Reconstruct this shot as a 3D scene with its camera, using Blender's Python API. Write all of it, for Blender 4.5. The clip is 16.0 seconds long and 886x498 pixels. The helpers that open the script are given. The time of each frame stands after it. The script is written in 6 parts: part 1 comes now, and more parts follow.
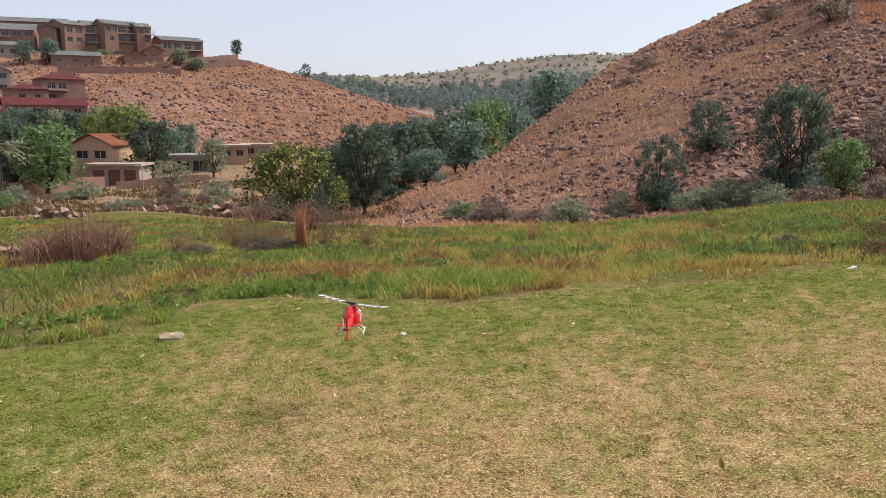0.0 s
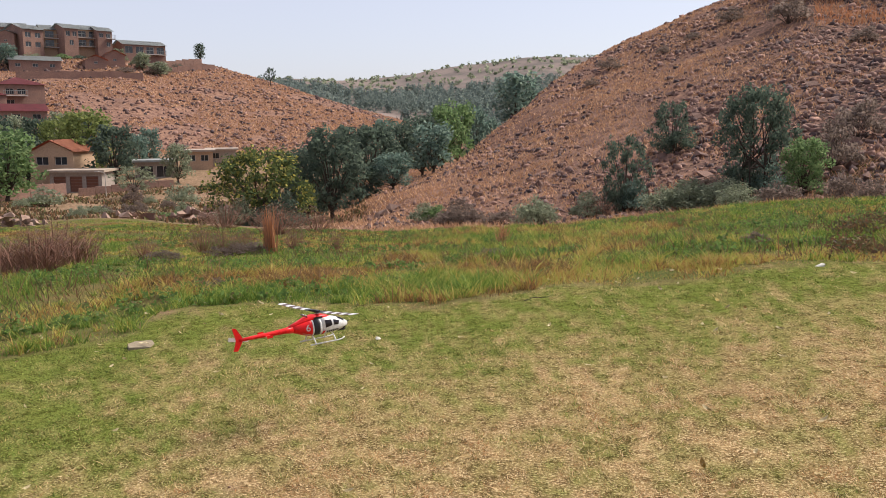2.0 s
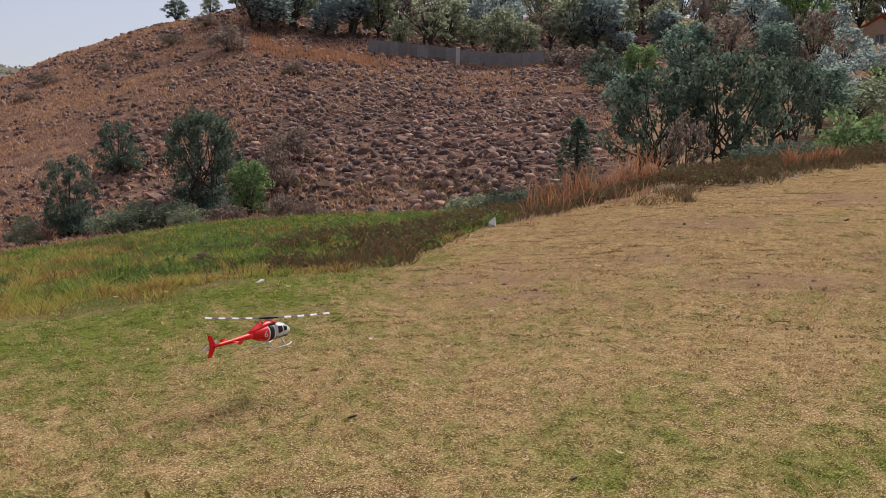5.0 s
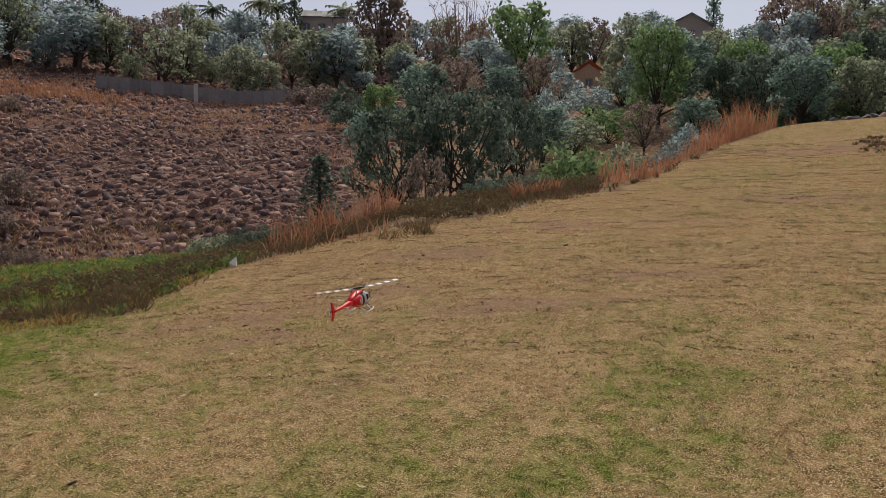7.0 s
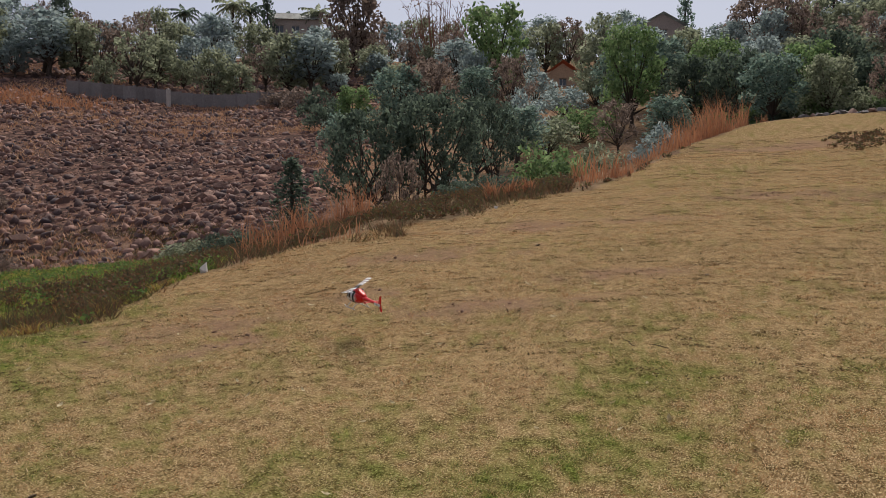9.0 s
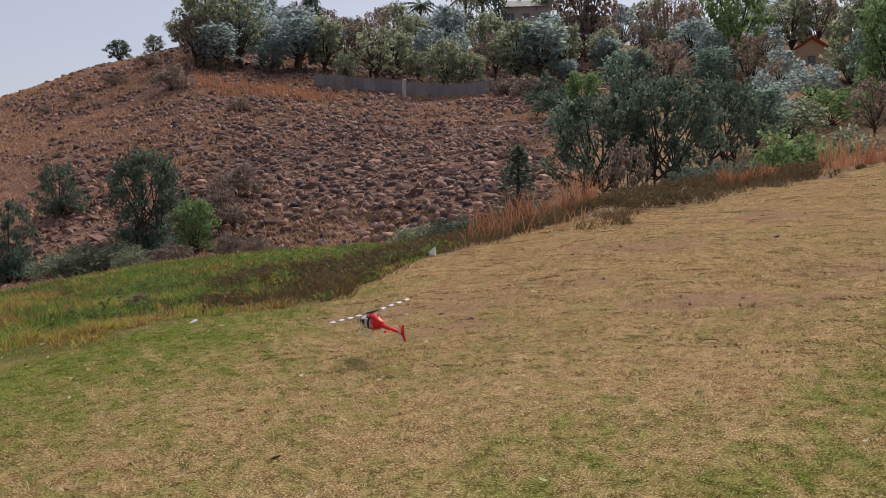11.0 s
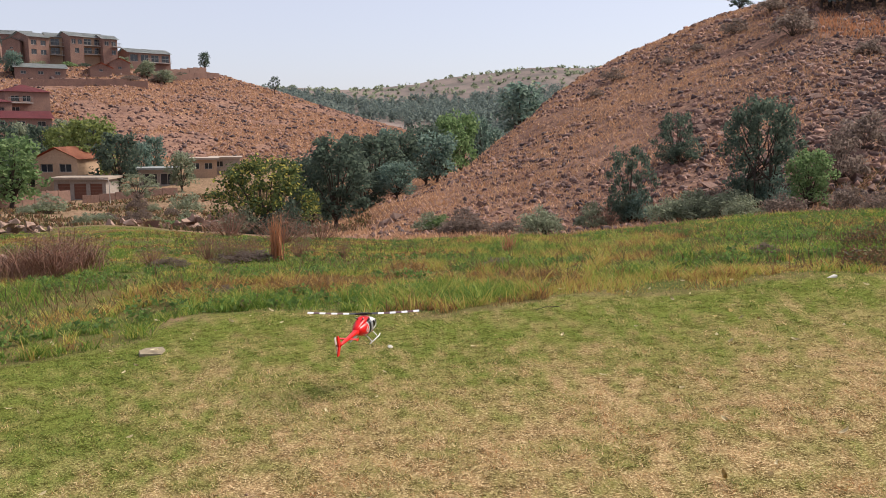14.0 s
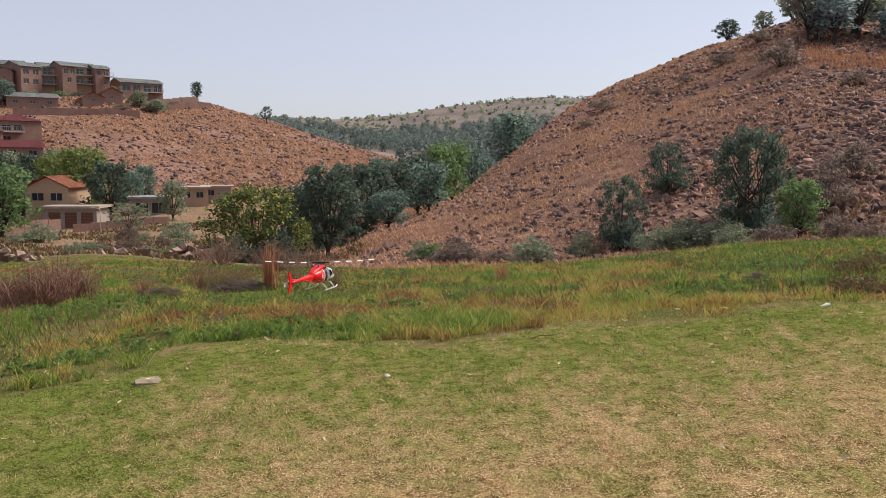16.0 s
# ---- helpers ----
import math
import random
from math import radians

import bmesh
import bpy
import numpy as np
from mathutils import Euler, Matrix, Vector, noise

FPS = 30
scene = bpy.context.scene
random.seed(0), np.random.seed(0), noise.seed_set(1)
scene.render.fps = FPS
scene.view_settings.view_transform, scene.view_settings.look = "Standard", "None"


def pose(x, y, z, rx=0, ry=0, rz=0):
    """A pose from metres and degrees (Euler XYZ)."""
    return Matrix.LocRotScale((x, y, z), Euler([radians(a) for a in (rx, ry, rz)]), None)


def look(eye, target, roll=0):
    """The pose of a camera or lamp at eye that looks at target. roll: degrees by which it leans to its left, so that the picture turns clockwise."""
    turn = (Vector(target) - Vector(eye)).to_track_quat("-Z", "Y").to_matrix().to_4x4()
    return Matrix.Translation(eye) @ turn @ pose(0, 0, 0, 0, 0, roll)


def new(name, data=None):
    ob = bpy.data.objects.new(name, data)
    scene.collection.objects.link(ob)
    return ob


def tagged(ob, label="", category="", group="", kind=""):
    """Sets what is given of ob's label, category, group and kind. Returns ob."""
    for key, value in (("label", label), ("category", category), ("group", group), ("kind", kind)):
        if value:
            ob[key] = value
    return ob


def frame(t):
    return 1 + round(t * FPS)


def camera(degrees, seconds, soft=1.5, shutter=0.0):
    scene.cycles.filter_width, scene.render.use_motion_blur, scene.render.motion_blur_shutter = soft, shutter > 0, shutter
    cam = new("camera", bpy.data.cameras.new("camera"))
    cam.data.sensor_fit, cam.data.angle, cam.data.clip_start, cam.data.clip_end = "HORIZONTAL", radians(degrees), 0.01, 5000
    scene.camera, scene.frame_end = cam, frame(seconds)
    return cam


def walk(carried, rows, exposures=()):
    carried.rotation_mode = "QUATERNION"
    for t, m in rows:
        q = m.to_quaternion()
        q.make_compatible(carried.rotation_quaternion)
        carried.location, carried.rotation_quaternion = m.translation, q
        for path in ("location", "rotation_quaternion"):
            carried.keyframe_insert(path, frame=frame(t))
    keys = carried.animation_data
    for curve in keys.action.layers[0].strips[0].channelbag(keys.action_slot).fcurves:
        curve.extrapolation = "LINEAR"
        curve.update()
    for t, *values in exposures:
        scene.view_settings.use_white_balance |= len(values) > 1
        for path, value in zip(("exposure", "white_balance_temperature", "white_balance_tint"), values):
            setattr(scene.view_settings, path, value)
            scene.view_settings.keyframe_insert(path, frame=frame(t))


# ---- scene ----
cam = camera(55.55, 16.0, soft=0.5)
PATH = [
    (0, 0.0, 0.0, 1.7, 81.250, -0.250, 0.0),
    (0.5, 0.0068, 0.0076, 1.6977, 81.316, -0.192, -0.670),
    (1, 0.0103, 0.0183, 1.6974, 81.275, 0.018, -1.252),
    (1.5, -0.0129, 0.0229, 1.6983, 81.307, 0.052, -1.766),
    (2, -0.0488, 0.0406, 1.6970, 81.445, 0.203, -2.281),
    (2.5, -0.0740, 0.0533, 1.6904, 81.377, 0.389, -2.751),
    (3, -0.0610, 0.0466, 1.6932, 81.329, 0.068, -5.378),
    (3.5, 0.0217, 0.0267, 1.7070, 81.385, -0.652, -13.117),
    (4, 0.1038, -0.0097, 1.7108, 81.658, -1.603, -25.995),
    (4.5, 0.0865, 0.0166, 1.7081, 82.487, -1.364, -33.341),
    (5, 0.0613, 0.0341, 1.7118, 83.265, -1.429, -38.242),
    (7.5, 0.1833, -0.0278, 1.6993, 86.357, 0.249, -57.290),
    (8, 0.1946, -0.0406, 1.6997, 86.456, 0.441, -57.881),
    (10.5, 0.2638, -0.0796, 1.7212, 85.420, 0.701, -47.814),
    (11, 0.2401, -0.0693, 1.7134, 85.360, 0.525, -41.494),
    (11.5, 0.2071, -0.0689, 1.7082, 85.112, 0.927, -31.887),
    (12, 0.1529, -0.0562, 1.7097, 84.594, 1.188, -19.688),
    (12.5, 0.0950, -0.0399, 1.7064, 83.957, 1.578, -8.786),
    (13, 0.0223, -0.0191, 1.7004, 82.783, 1.190, -3.002),
    (13.5, -0.0655, 0.0290, 1.6919, 82.195, 0.455, -2.097),
    (14, -0.1344, 0.0553, 1.6859, 82.096, -0.154, -2.069),
    (14.5, -0.1633, 0.0634, 1.6855, 82.246, -0.528, -2.218),
    (15, -0.1761, 0.0436, 1.6878, 82.637, -0.612, -2.486),
    (15.5, -0.1737, 0.0391, 1.6872, 83.222, -0.307, -2.525),
    (16, -0.1838, 0.0256, 1.6884, 84.061, -0.206, -2.673),
]
EXPOSURE = [(0, 1.0), (3, 0.97), (4, 0.84), (5, 0.56), (7.5, 0.24), (8, 0.24), (10.5, 0.4), (11.5, 0.58), (12.5, 0.88), (13.5, 0.98), (15, 0.88), (16, 0.8)]
walk(cam, [(t, pose(*p)) for t, *p in PATH], EXPOSURE)

# ---- light ----
SUN_AZ, SUN_EL = 66.0, 48.0   # degrees to the right of straight ahead, above the horizon
world = bpy.data.worlds.new("world")
scene.world = world
world.use_nodes = True
wn = world.node_tree
sky = wn.nodes.new("ShaderNodeTexSky")
sky.sky_type, sky.sun_disc = "NISHITA", False
sky.sun_elevation, sky.sun_rotation = radians(SUN_EL), radians(SUN_AZ)
sky.altitude, sky.air_density, sky.dust_density, sky.ozone_density = 1500, 1.0, 6.0, 1.5
veil = wn.nodes.new("ShaderNodeMix")      # thin high haze over the whole sky
veil.data_type = "RGBA"
veil.inputs[0].default_value = 0.64
wn.links.new(sky.outputs[0], veil.inputs[6])
veil.inputs[7].default_value = (3.75, 3.6, 4.1, 1)
wn.links.new(veil.outputs[2], wn.nodes["Background"].inputs[0])
wn.nodes["Background"].inputs[1].default_value = 0.10
sun = new("sun", bpy.data.lights.new("sun", "SUN"))
sun.data.energy, sun.data.angle, sun.data.color = 2.8, radians(26.0), (1.0, 0.92, 0.82)
sun_dir = Vector((math.sin(radians(SUN_AZ)) * math.cos(radians(SUN_EL)), math.cos(radians(SUN_AZ)) * math.cos(radians(SUN_EL)), math.sin(radians(SUN_EL))))
sun.matrix_world = look(sun_dir * 60, (0, 0, 0))

# ---- noise in numpy ----
def hash2(i, j, seed):
    n = (i.astype(np.int64) * 374761393 + j.astype(np.int64) * 668265263 + seed * 974711) & 0x7FFFFFFF
    n = ((n ^ (n >> 13)) * 1274126177) & 0x7FFFFFFF
    return ((n ^ (n >> 16)) & 0xFFFF) / 65535.0


def vnoise(x, y, seed=0):
    x, y = np.asarray(x, float), np.asarray(y, float)
    i, j = np.floor(x), np.floor(y)
    u, v = x - i, y - j
    u, v = u * u * (3 - 2 * u), v * v * (3 - 2 * v)
    a, b = hash2(i, j, seed), hash2(i + 1, j, seed)
    c, d = hash2(i, j + 1, seed), hash2(i + 1, j + 1, seed)
    return (a * (1 - u) + b * u) * (1 - v) + (c * (1 - u) + d * u) * v


def fbm(x, y, size, octaves=4, seed=0):
    """Layered noise, 0 to 1, whose largest features are size metres."""
    out, amp, total = 0.0, 1.0, 0.0
    for k in range(octaves):
        out = out + amp * vnoise(np.asarray(x) * 2**k / size + 17.3 * k, np.asarray(y) * 2**k / size - 9.1 * k, seed + k)
        total += amp
        amp *= 0.5
    return out / total


# ---- the lie of the land: distance and slope of sight from the lawn, by bearing ----
EYE = 1.7


def lawn_z(x, y):
    return 0.0706 * x + 0.03 * np.logaddexp(0, (x - 6) * 2)


def edge_d(az):
    return np.interp(az, [-60, -28, -19, -17, 0, 10, 26, 35, 41, 46, 51.6, 57, 60, 63, 67, 69.2, 72, 75.5, 78, 86, 120], [8.0, 8.0, 8.1, 9.0, 7.9, 8.4, 9.3, 9.9, 11.8, 12.7, 13.3, 14.3, 15.4, 17.0, 17.2, 18.6, 23.5, 33, 40, 43, 46])


def meadow_d(az):
    return np.interp(az, [-60, -28, -20, -10, -3, 5, 10, 16, 24, 33, 40, 47, 54, 62, 70, 77, 86, 120], [45, 45, 48, 42, 38, 36, 34, 32, 31, 27, 23, 19, 18, 20.5, 25, 43, 45, 48])


def rise(az, azs, els):
    return np.tan(np.radians(np.interp(az, azs, els)))


def column(az):
    """Distances and heights of the ground's bends along one bearing."""
    d, z = [0.0], [0.0]
    e = edge_d(az)
    for k in np.arange(0.1, 1.01, 0.1):
        d.append(e * k)
        z.append(lawn_z(e * k * math.sin(radians(az)), e * k * math.cos(radians(az))))
    m = meadow_d(az)
    zm = EYE + m * rise(az, [-60, -28, -20, -10, -3, 5, 10, 16, 24, 33, 40, 47, 54, 62, 70, 77, 86, 120], [-6, -5.9, -6.0, -6.9, -7.2, -7.1, -7.0, -6.2, -5.1, -4.45, -4.1, -3.5, -0.8, 0.3, 1.74, 4.3, 4.5, 4.5])
    d.append(m)
    z.append(zm)
    d.append(m + np.interp(az, [-40, -10, -4, 5, 47, 54, 77], [28, 28, 10, 6, 6, 7, 8]))
    z.append(zm + np.interp(az, [-40, -28, -10, -4, 5, 47, 54, 70, 77, 90], [-2.2, -2.2, -3.0, -1.0, -0.6, -0.8, -1.6, -1.6, -0.6, -0.6]))
    azs = [-60, -28, -10, -5, -2.4, 0.6, 2.9, 6.3, 8.8, 11.7, 15.2, 18.5, 21, 25, 29, 33, 39, 47, 54, 62, 70, 78, 86, 120]
    c = np.interp(az, azs, [120, 120, 110, 75, 54, 58, 66, 82, 98, 115, 125, 125, 122, 118, 100, 88, 88, 85, 70, 66, 62, 75, 75, 80])
    d.append(c)
    z.append(EYE + c * rise(az, azs, [-4.4, -4.4, -4.0, -5.9, -5.64, -4.3, -2.94, -0.28, 2.3, 4.3, 5.76, 7.27, 7.9, 8.9, 7.4, 6.4, 5.64, 5.5, 4.3, 4.8, 5.2, 6, 6, 6]))
    azs = [-60, -28, -10, -5, 0, 6, 12, 21, 25, 33, 50, 70, 90, 120]
    v = np.interp(az, azs, [150, 150, 140, 120, 105, 125, 160, 165, 150, 140, 135, 130, 130, 130])
    d.append(v)
    z.append(EYE + v * rise(az, azs, [-3.2, -3.0, -3.0, -3.4, -3.6, -2.5, -1, 4, 8.6, 8.8, 8.6, 8.4, 8.2, 8]))
    azs = [-60, -28, -20, -16.8, -11.5, -7, -3.2, 0, 10, 21, 27, 120]
    azs_h, els_h = azs, [-1.3, -1.0, -1.2, -1.63, -1.9, -1.65, -1.2, -0.9, -1.5, 1, 8.8, 8.5]
    h = np.interp(az, azs, [185, 185, 180, 175, 175, 178, 185, 190, 210, 220, 200, 200])
    d.append(h)
    z.append(EYE + h * rise(az, azs_h, els_h))
    azs = [-60, -27, -19, -16.6, -13.5, -11.3, -8.8, -6.2, -3.2, -0.9, 0.6, 4, 12, 21, 27, 120]
    els_c = [3.9, 3.9, 3.8, 4.1, 4.16, 3.5, 2.8, 1.9, 1.0, 0.44, -0.38, -1.3, -1.5, 0, 8.3, 8]
    c2 = np.interp(az, azs, [270, 265, 262, 262, 258, 252, 246, 240, 232, 226, 224, 235, 260, 270, 270, 270])
    d.append(222)
    slope = EYE + h * rise(az, azs_h, els_h)
    z.append(slope + (222 - h) / (c2 - h) * (EYE + c2 * rise(az, azs, els_c) - slope))
    z[-1] += float(np.clip((-14.5 - az) / 3, 0, 1)) * (12.9 - z[-1])
    shelf, crest = min(240.0, (222 + float(c2)) / 2), EYE + c2 * rise(az, azs, els_c)
    d.append(shelf)
    z.append(z[-1] + (shelf - 222) / (c2 - 222) * (crest - z[-1]))
    z[-1] += float(np.clip((-16.5 - az) / 2, 0, 1)) * (18.6 - z[-1])
    d.append(c2)
    z.append(EYE + c2 * rise(az, azs, els_c))
    for dist, azs, els in (
        (340, [-60, -20, -10, 0, 12, 27, 120], [3, 2.6, 1.2, -1, -1, 6.5, 6.5]),
        (560, [-60, -10, -5, 0, 5, 12, 27, 120], [2.5, 2.2, 1.6, 1.2, 1.5, 2, 5, 5]),
        (950, [-60, -8.8, -5.4, -2.4, 2.5, 5.5, 9.1, 11.7, 20, 120], [2.5, 2.85, 2.75, 2.95, 3.6, 4.0, 4.4, 4.3, 4, 4]),
        (1900, [-60, 120], [1.2, 1.8]),
    ):
        d.append(dist)
        z.append(EYE + dist * rise(az, azs, els))
    return d, z


AZS = np.concatenate([np.arange(-42, 98.01, 0.3), np.arange(103, 317, 5.0)])   # bearings, round to -43
RINGS = 0.4 * 1.028 ** np.arange(303)


def land():
    """Heights on the grid of bearings and rings."""
    grid = np.zeros((len(RINGS), len(AZS)))
    for j, az in enumerate(AZS):
        a = az if az <= 200 else az - 360
        w = np.clip((abs(a - 28) - 75) / 60, 0, 1)     # behind the viewer: an even field
        d, z = column(np.clip(a, -60, 120))
        front = np.interp(RINGS, d, z)
        x, y = RINGS * math.sin(radians(az)), RINGS * math.cos(radians(az))
        back = 0.05 * np.abs(x) + 0.04 * np.abs(y)
        grid[:, j] = front * (1 - w) + np.minimum(back, 30) * w
    for _ in range(3):
        soft = grid.copy()
        soft[1:-1] = (grid[:-2] + 2 * grid[1:-1] + grid[2:]) / 4
        soft[:, 1:-1] = (soft[:, :-2] + 2 * soft[:, 1:-1] + soft[:, 2:]) / 4
        far = np.clip((RINGS - 6) / 6, 0, 1)[:, None]
        grid = grid * (1 - far) + soft * far
    x = RINGS[:, None] * np.sin(np.radians(AZS))[None]
    y = RINGS[:, None] * np.cos(np.radians(AZS))[None]
    far = np.clip((RINGS - 28) / 40, 0, 1)[:, None]
    grid += far * (fbm(x, y, 9, 4, 3) - 0.5) * 1.3 + np.clip((RINGS - 250) / 300, 0, 1)[:, None] * (fbm(x, y, 60, 3, 9) - 0.5) * 8
    mid = np.clip((RINGS - 7) / 5, 0, 1)[:, None] * (1 - far)
    grid += mid * (fbm(x, y, 3.0, 3, 5) - 0.5) * 0.22 + (1 - far) * (fbm(x, y, 1.2, 3, 6) - 0.5) * (0.035 + 0.05 * np.clip((np.degrees(np.arctan2(x, y)) - 30) / 20, 0, 1) * np.clip((RINGS - 5) / 3, 0, 1)[:, None])
    return grid, x, y


LAND, LX, LY = land()


def ground(x, y):
    """Height of the ground at x, y (numbers or arrays)."""
    x, y = np.asarray(x, float), np.asarray(y, float)
    d = np.maximum(np.hypot(x, y), 0.41)
    az = np.degrees(np.arctan2(x, y))
    az = np.where(az < -42, az + 360, az)
    j = np.clip(np.searchsorted(AZS, az) - 1, 0, len(AZS) - 2)
    u = np.clip((az - AZS[j]) / (AZS[j + 1] - AZS[j]), 0, 1)
    r = np.log(d / 0.4) / math.log(1.028)
    i = np.clip(np.floor(r).astype(int), 0, len(RINGS) - 2)
    v = np.clip(r - i, 0, 1)
    return (LAND[i, j] * (1 - u) + LAND[i, j + 1] * u) * (1 - v) + (LAND[i + 1, j] * (1 - u) + LAND[i + 1, j + 1] * u) * v


def polar(az, d):
    return d * math.sin(radians(az)), d * math.cos(radians(az))


def on_ground(az, d):
    x, y = polar(az, d)
    return x, y, float(ground(x, y))


def dryness(x, y):
    """How parched the turf is: green below the bank, straw-coloured on the worn field."""
    x, y = np.asarray(x, float), np.asarray(y, float)
    d, az = np.hypot(x, y), np.degrees(np.arctan2(x, y))
    e = edge_d(np.clip(az, -60, 120))
    near_edge = np.clip((d - (e - 3.6)) / 2.6, 0, 1)
    green = near_edge * np.interp(az, [-60, -16, -6, 8, 20, 34, 45, 60], [1.1, 1.0, 0.7, 0.7, 0.8, 0.55, 0.2, 0.12])
    green = np.maximum(green, 0.95 * np.interp(az, [-60, -24, -11], [1, 0.9, 0]) * np.clip((d - 3.5) / 1.5, 0, 1))
    patches = fbm(x, y, 2.4, 5, 21)
    green = green + 0.7 * np.clip((az - 46) / 14, 0, 1) * np.clip((7.0 - d) / 2, 0, 1) * np.clip((fbm(x, y, 1.4, 3, 27) - 0.46) * 4, 0, 1)
    fine = fbm(x, y, 0.09, 3, 31)
    green = green + 0.5 * np.clip((d - e) / 0.6, 0, 1) * np.clip((50 - az) / 10, 0, 1)
    rusty = np.interp(az, [33, 42, 64, 70], [0, 1, 1, 0.3]) * np.clip((d - e + 4.2) / 3.2, 0, 1) * np.clip((fbm(x, y, 1.5, 3, 29) - 0.3) * 4, 0, 1)
    rusty = np.maximum(rusty, 0.45 * np.interp(az, [32, 46], [0, 1]) * np.clip((d - 5) / 4, 0, 1) * np.clip((fbm(x, y, 2.6, 3, 30) - 0.42) * 5, 0, 1))
    return np.clip(0.71 + 0.3 * rusty + np.interp(az, [20, 42, 60], [0, 0.13, 0.17]) - 0.36 * np.interp(az, [24, 36], [0, 1]) * np.clip((9.5 - d) / 3, 0, 1) * np.clip((fbm(x, y, 1.9, 3, 28) - 0.52) * 6, 0, 1) + 0.14 * np.clip((5.6 - d) / 1.6, 0, 1) - 0.7 * green + (patches - 0.5) * 0.65 + (fine - 0.5) * 1.5, 0, 1) + 0.4 * rusty


def is_lawn(x, y):
    d, az = np.hypot(x, y), np.degrees(np.arctan2(x, y))
    e = edge_d(np.clip(az, -60, 120)) + (fbm(x, y, 1.6, 3, 41) - 0.5) * 1.6
    return np.clip((e - d) / 0.3 + 0.5, 0, 1)


def is_bare(x, y):
    """Worn and dug-over earth showing through the turf, and one small bare-coloured spot at -13.2."""
    bare = np.zeros(np.shape(x))
    for a, r, rx, ry in ((42.5, 8.6, 1.1, 0.5), (48.5, 9.2, 0.7, 0.35), (-16.5, 8.7, 0.35, 0.2), (-13.2, 4.1, 0.10, 0.07), (44.5, 7.6, 0.8, 0.3), (55, 11, 1.4, 0.35), (66, 13, 1.6, 0.4), (62, 8.2, 0.9, 0.3), (70, 9.5, 0.7, 0.3), (82, 25, 3.0, 1.6), (80, 15, 2.0, 0.5)):
        px, py = polar(a, r)
        ca, sa = math.cos(radians(a)), math.sin(radians(a))
        u, v = (x - px) * ca - (y - py) * sa, (x - px) * sa + (y - py) * ca
        bare = np.maximum(bare, np.clip(1.3 - np.hypot(u / rx, v / ry) + (fbm(x, y, 0.35, 4, 51) - 0.5) * 3.4, 0, 1) * 0.62)
    return bare


def is_meadow(x, y):
    d, az = np.hypot(x, y), np.degrees(np.arctan2(x, y))
    m = meadow_d(np.clip(az, -60, 120)) + (fbm(x, y, 4, 3, 43) - 0.5) * 5
    return np.clip((m - d) / 2.0 + 0.5, 0, 1) * (1 - is_lawn(x, y)) * np.interp(az, [-40, 38, 46], [1, 1, 0.1])


# ---- materials ----
def node(nt, kind, **inputs):
    n = nt.nodes.new(kind)
    for key, value in inputs.items():
        n.inputs[key.replace("_", " ")].default_value = value
    return n


def mix(nt, fac, a, b, blend="MIX"):
    n = nt.nodes.new("ShaderNodeMix")
    n.data_type, n.blend_type = "RGBA", blend
    for socket, value in ((n.inputs[0], fac), (n.inputs[6], a), (n.inputs[7], b)):
        if isinstance(value, bpy.types.NodeSocket):
            nt.links.new(value, socket)
        elif isinstance(value, (int, float)):
            socket.default_value = value
        else:
            socket.default_value = (*value[:3], 1)
    return n.outputs[2]


def ramp(nt, value, lo, hi):
    n = nt.nodes.new("ShaderNodeMapRange")
    nt.links.new(value, n.inputs[0])
    n.inputs[1].default_value, n.inputs[2].default_value = lo, hi
    return n.outputs[0]


def noise_node(nt, scale, detail=4.0, rough=0.6, coords="Object", stretch=None):
    tc = nt.nodes.new("ShaderNodeTexCoord")
    n = node(nt, "ShaderNodeTexNoise", Scale=scale, Detail=detail, Roughness=rough)
    out = tc.outputs[coords]
    if stretch:
        mp = nt.nodes.new("ShaderNodeMapping")
        mp.inputs["Scale"].default_value = stretch
        nt.links.new(out, mp.inputs[0])
        out = mp.outputs[0]
    nt.links.new(out, n.inputs["Vector"])
    return n.outputs[0]


def attr(nt, name):
    n = nt.nodes.new("ShaderNodeAttribute")
    n.attribute_name = name
    return n.outputs["Fac"]


def material(name, rough=0.7, metal=0.0, spec=0.4):
    m = bpy.data.materials.new(name)
    m.use_nodes = True
    b = m.node_tree.nodes["Principled BSDF"]
    b.inputs["Roughness"].default_value, b.inputs["Metallic"].default_value = rough, metal
    b.inputs["Specular IOR Level"].default_value = spec
    return m, m.node_tree, b


def bump(nt, b, height, strength=0.5, distance=0.02):
    n = node(nt, "ShaderNodeBump", Strength=strength, Distance=distance)
    nt.links.new(height, n.inputs["Height"])
    nt.links.new(n.outputs[0], b.inputs["Normal"])


def surface(name, a, c, scale, rough=0.75, metal=0.0, grain=0.3, spec=0.4, dist=0.01, stretch=None, piece=0.0):
    """A surface of two tones with blotches and fine grain; piece: how much it varies from object to object."""
    m, nt, b = material(name, rough, metal, spec)
    big = ramp(nt, noise_node(nt, scale, 5, 0.65, stretch=stretch), 0.3, 0.7)
    fine = noise_node(nt, scale * 9, 4, 0.7, stretch=stretch)
    col = mix(nt, big, a, c)
    col = mix(nt, ramp(nt, fine, 0.35, 0.75), col, mix(nt, 1.0, col, (0.62, 0.62, 0.62), "MULTIPLY"))
    if piece:
        info = nt.nodes.new("ShaderNodeObjectInfo")
        col = mix(nt, ramp(nt, info.outputs["Random"], 0, 1 / max(piece, 0.01)), col, mix(nt, 1.0, col, (0.45, 0.42, 0.42), "MULTIPLY"))
    nt.links.new(col, b.inputs["Base Color"])
    if grain:
        bump(nt, b, fine, grain, dist)
    return m


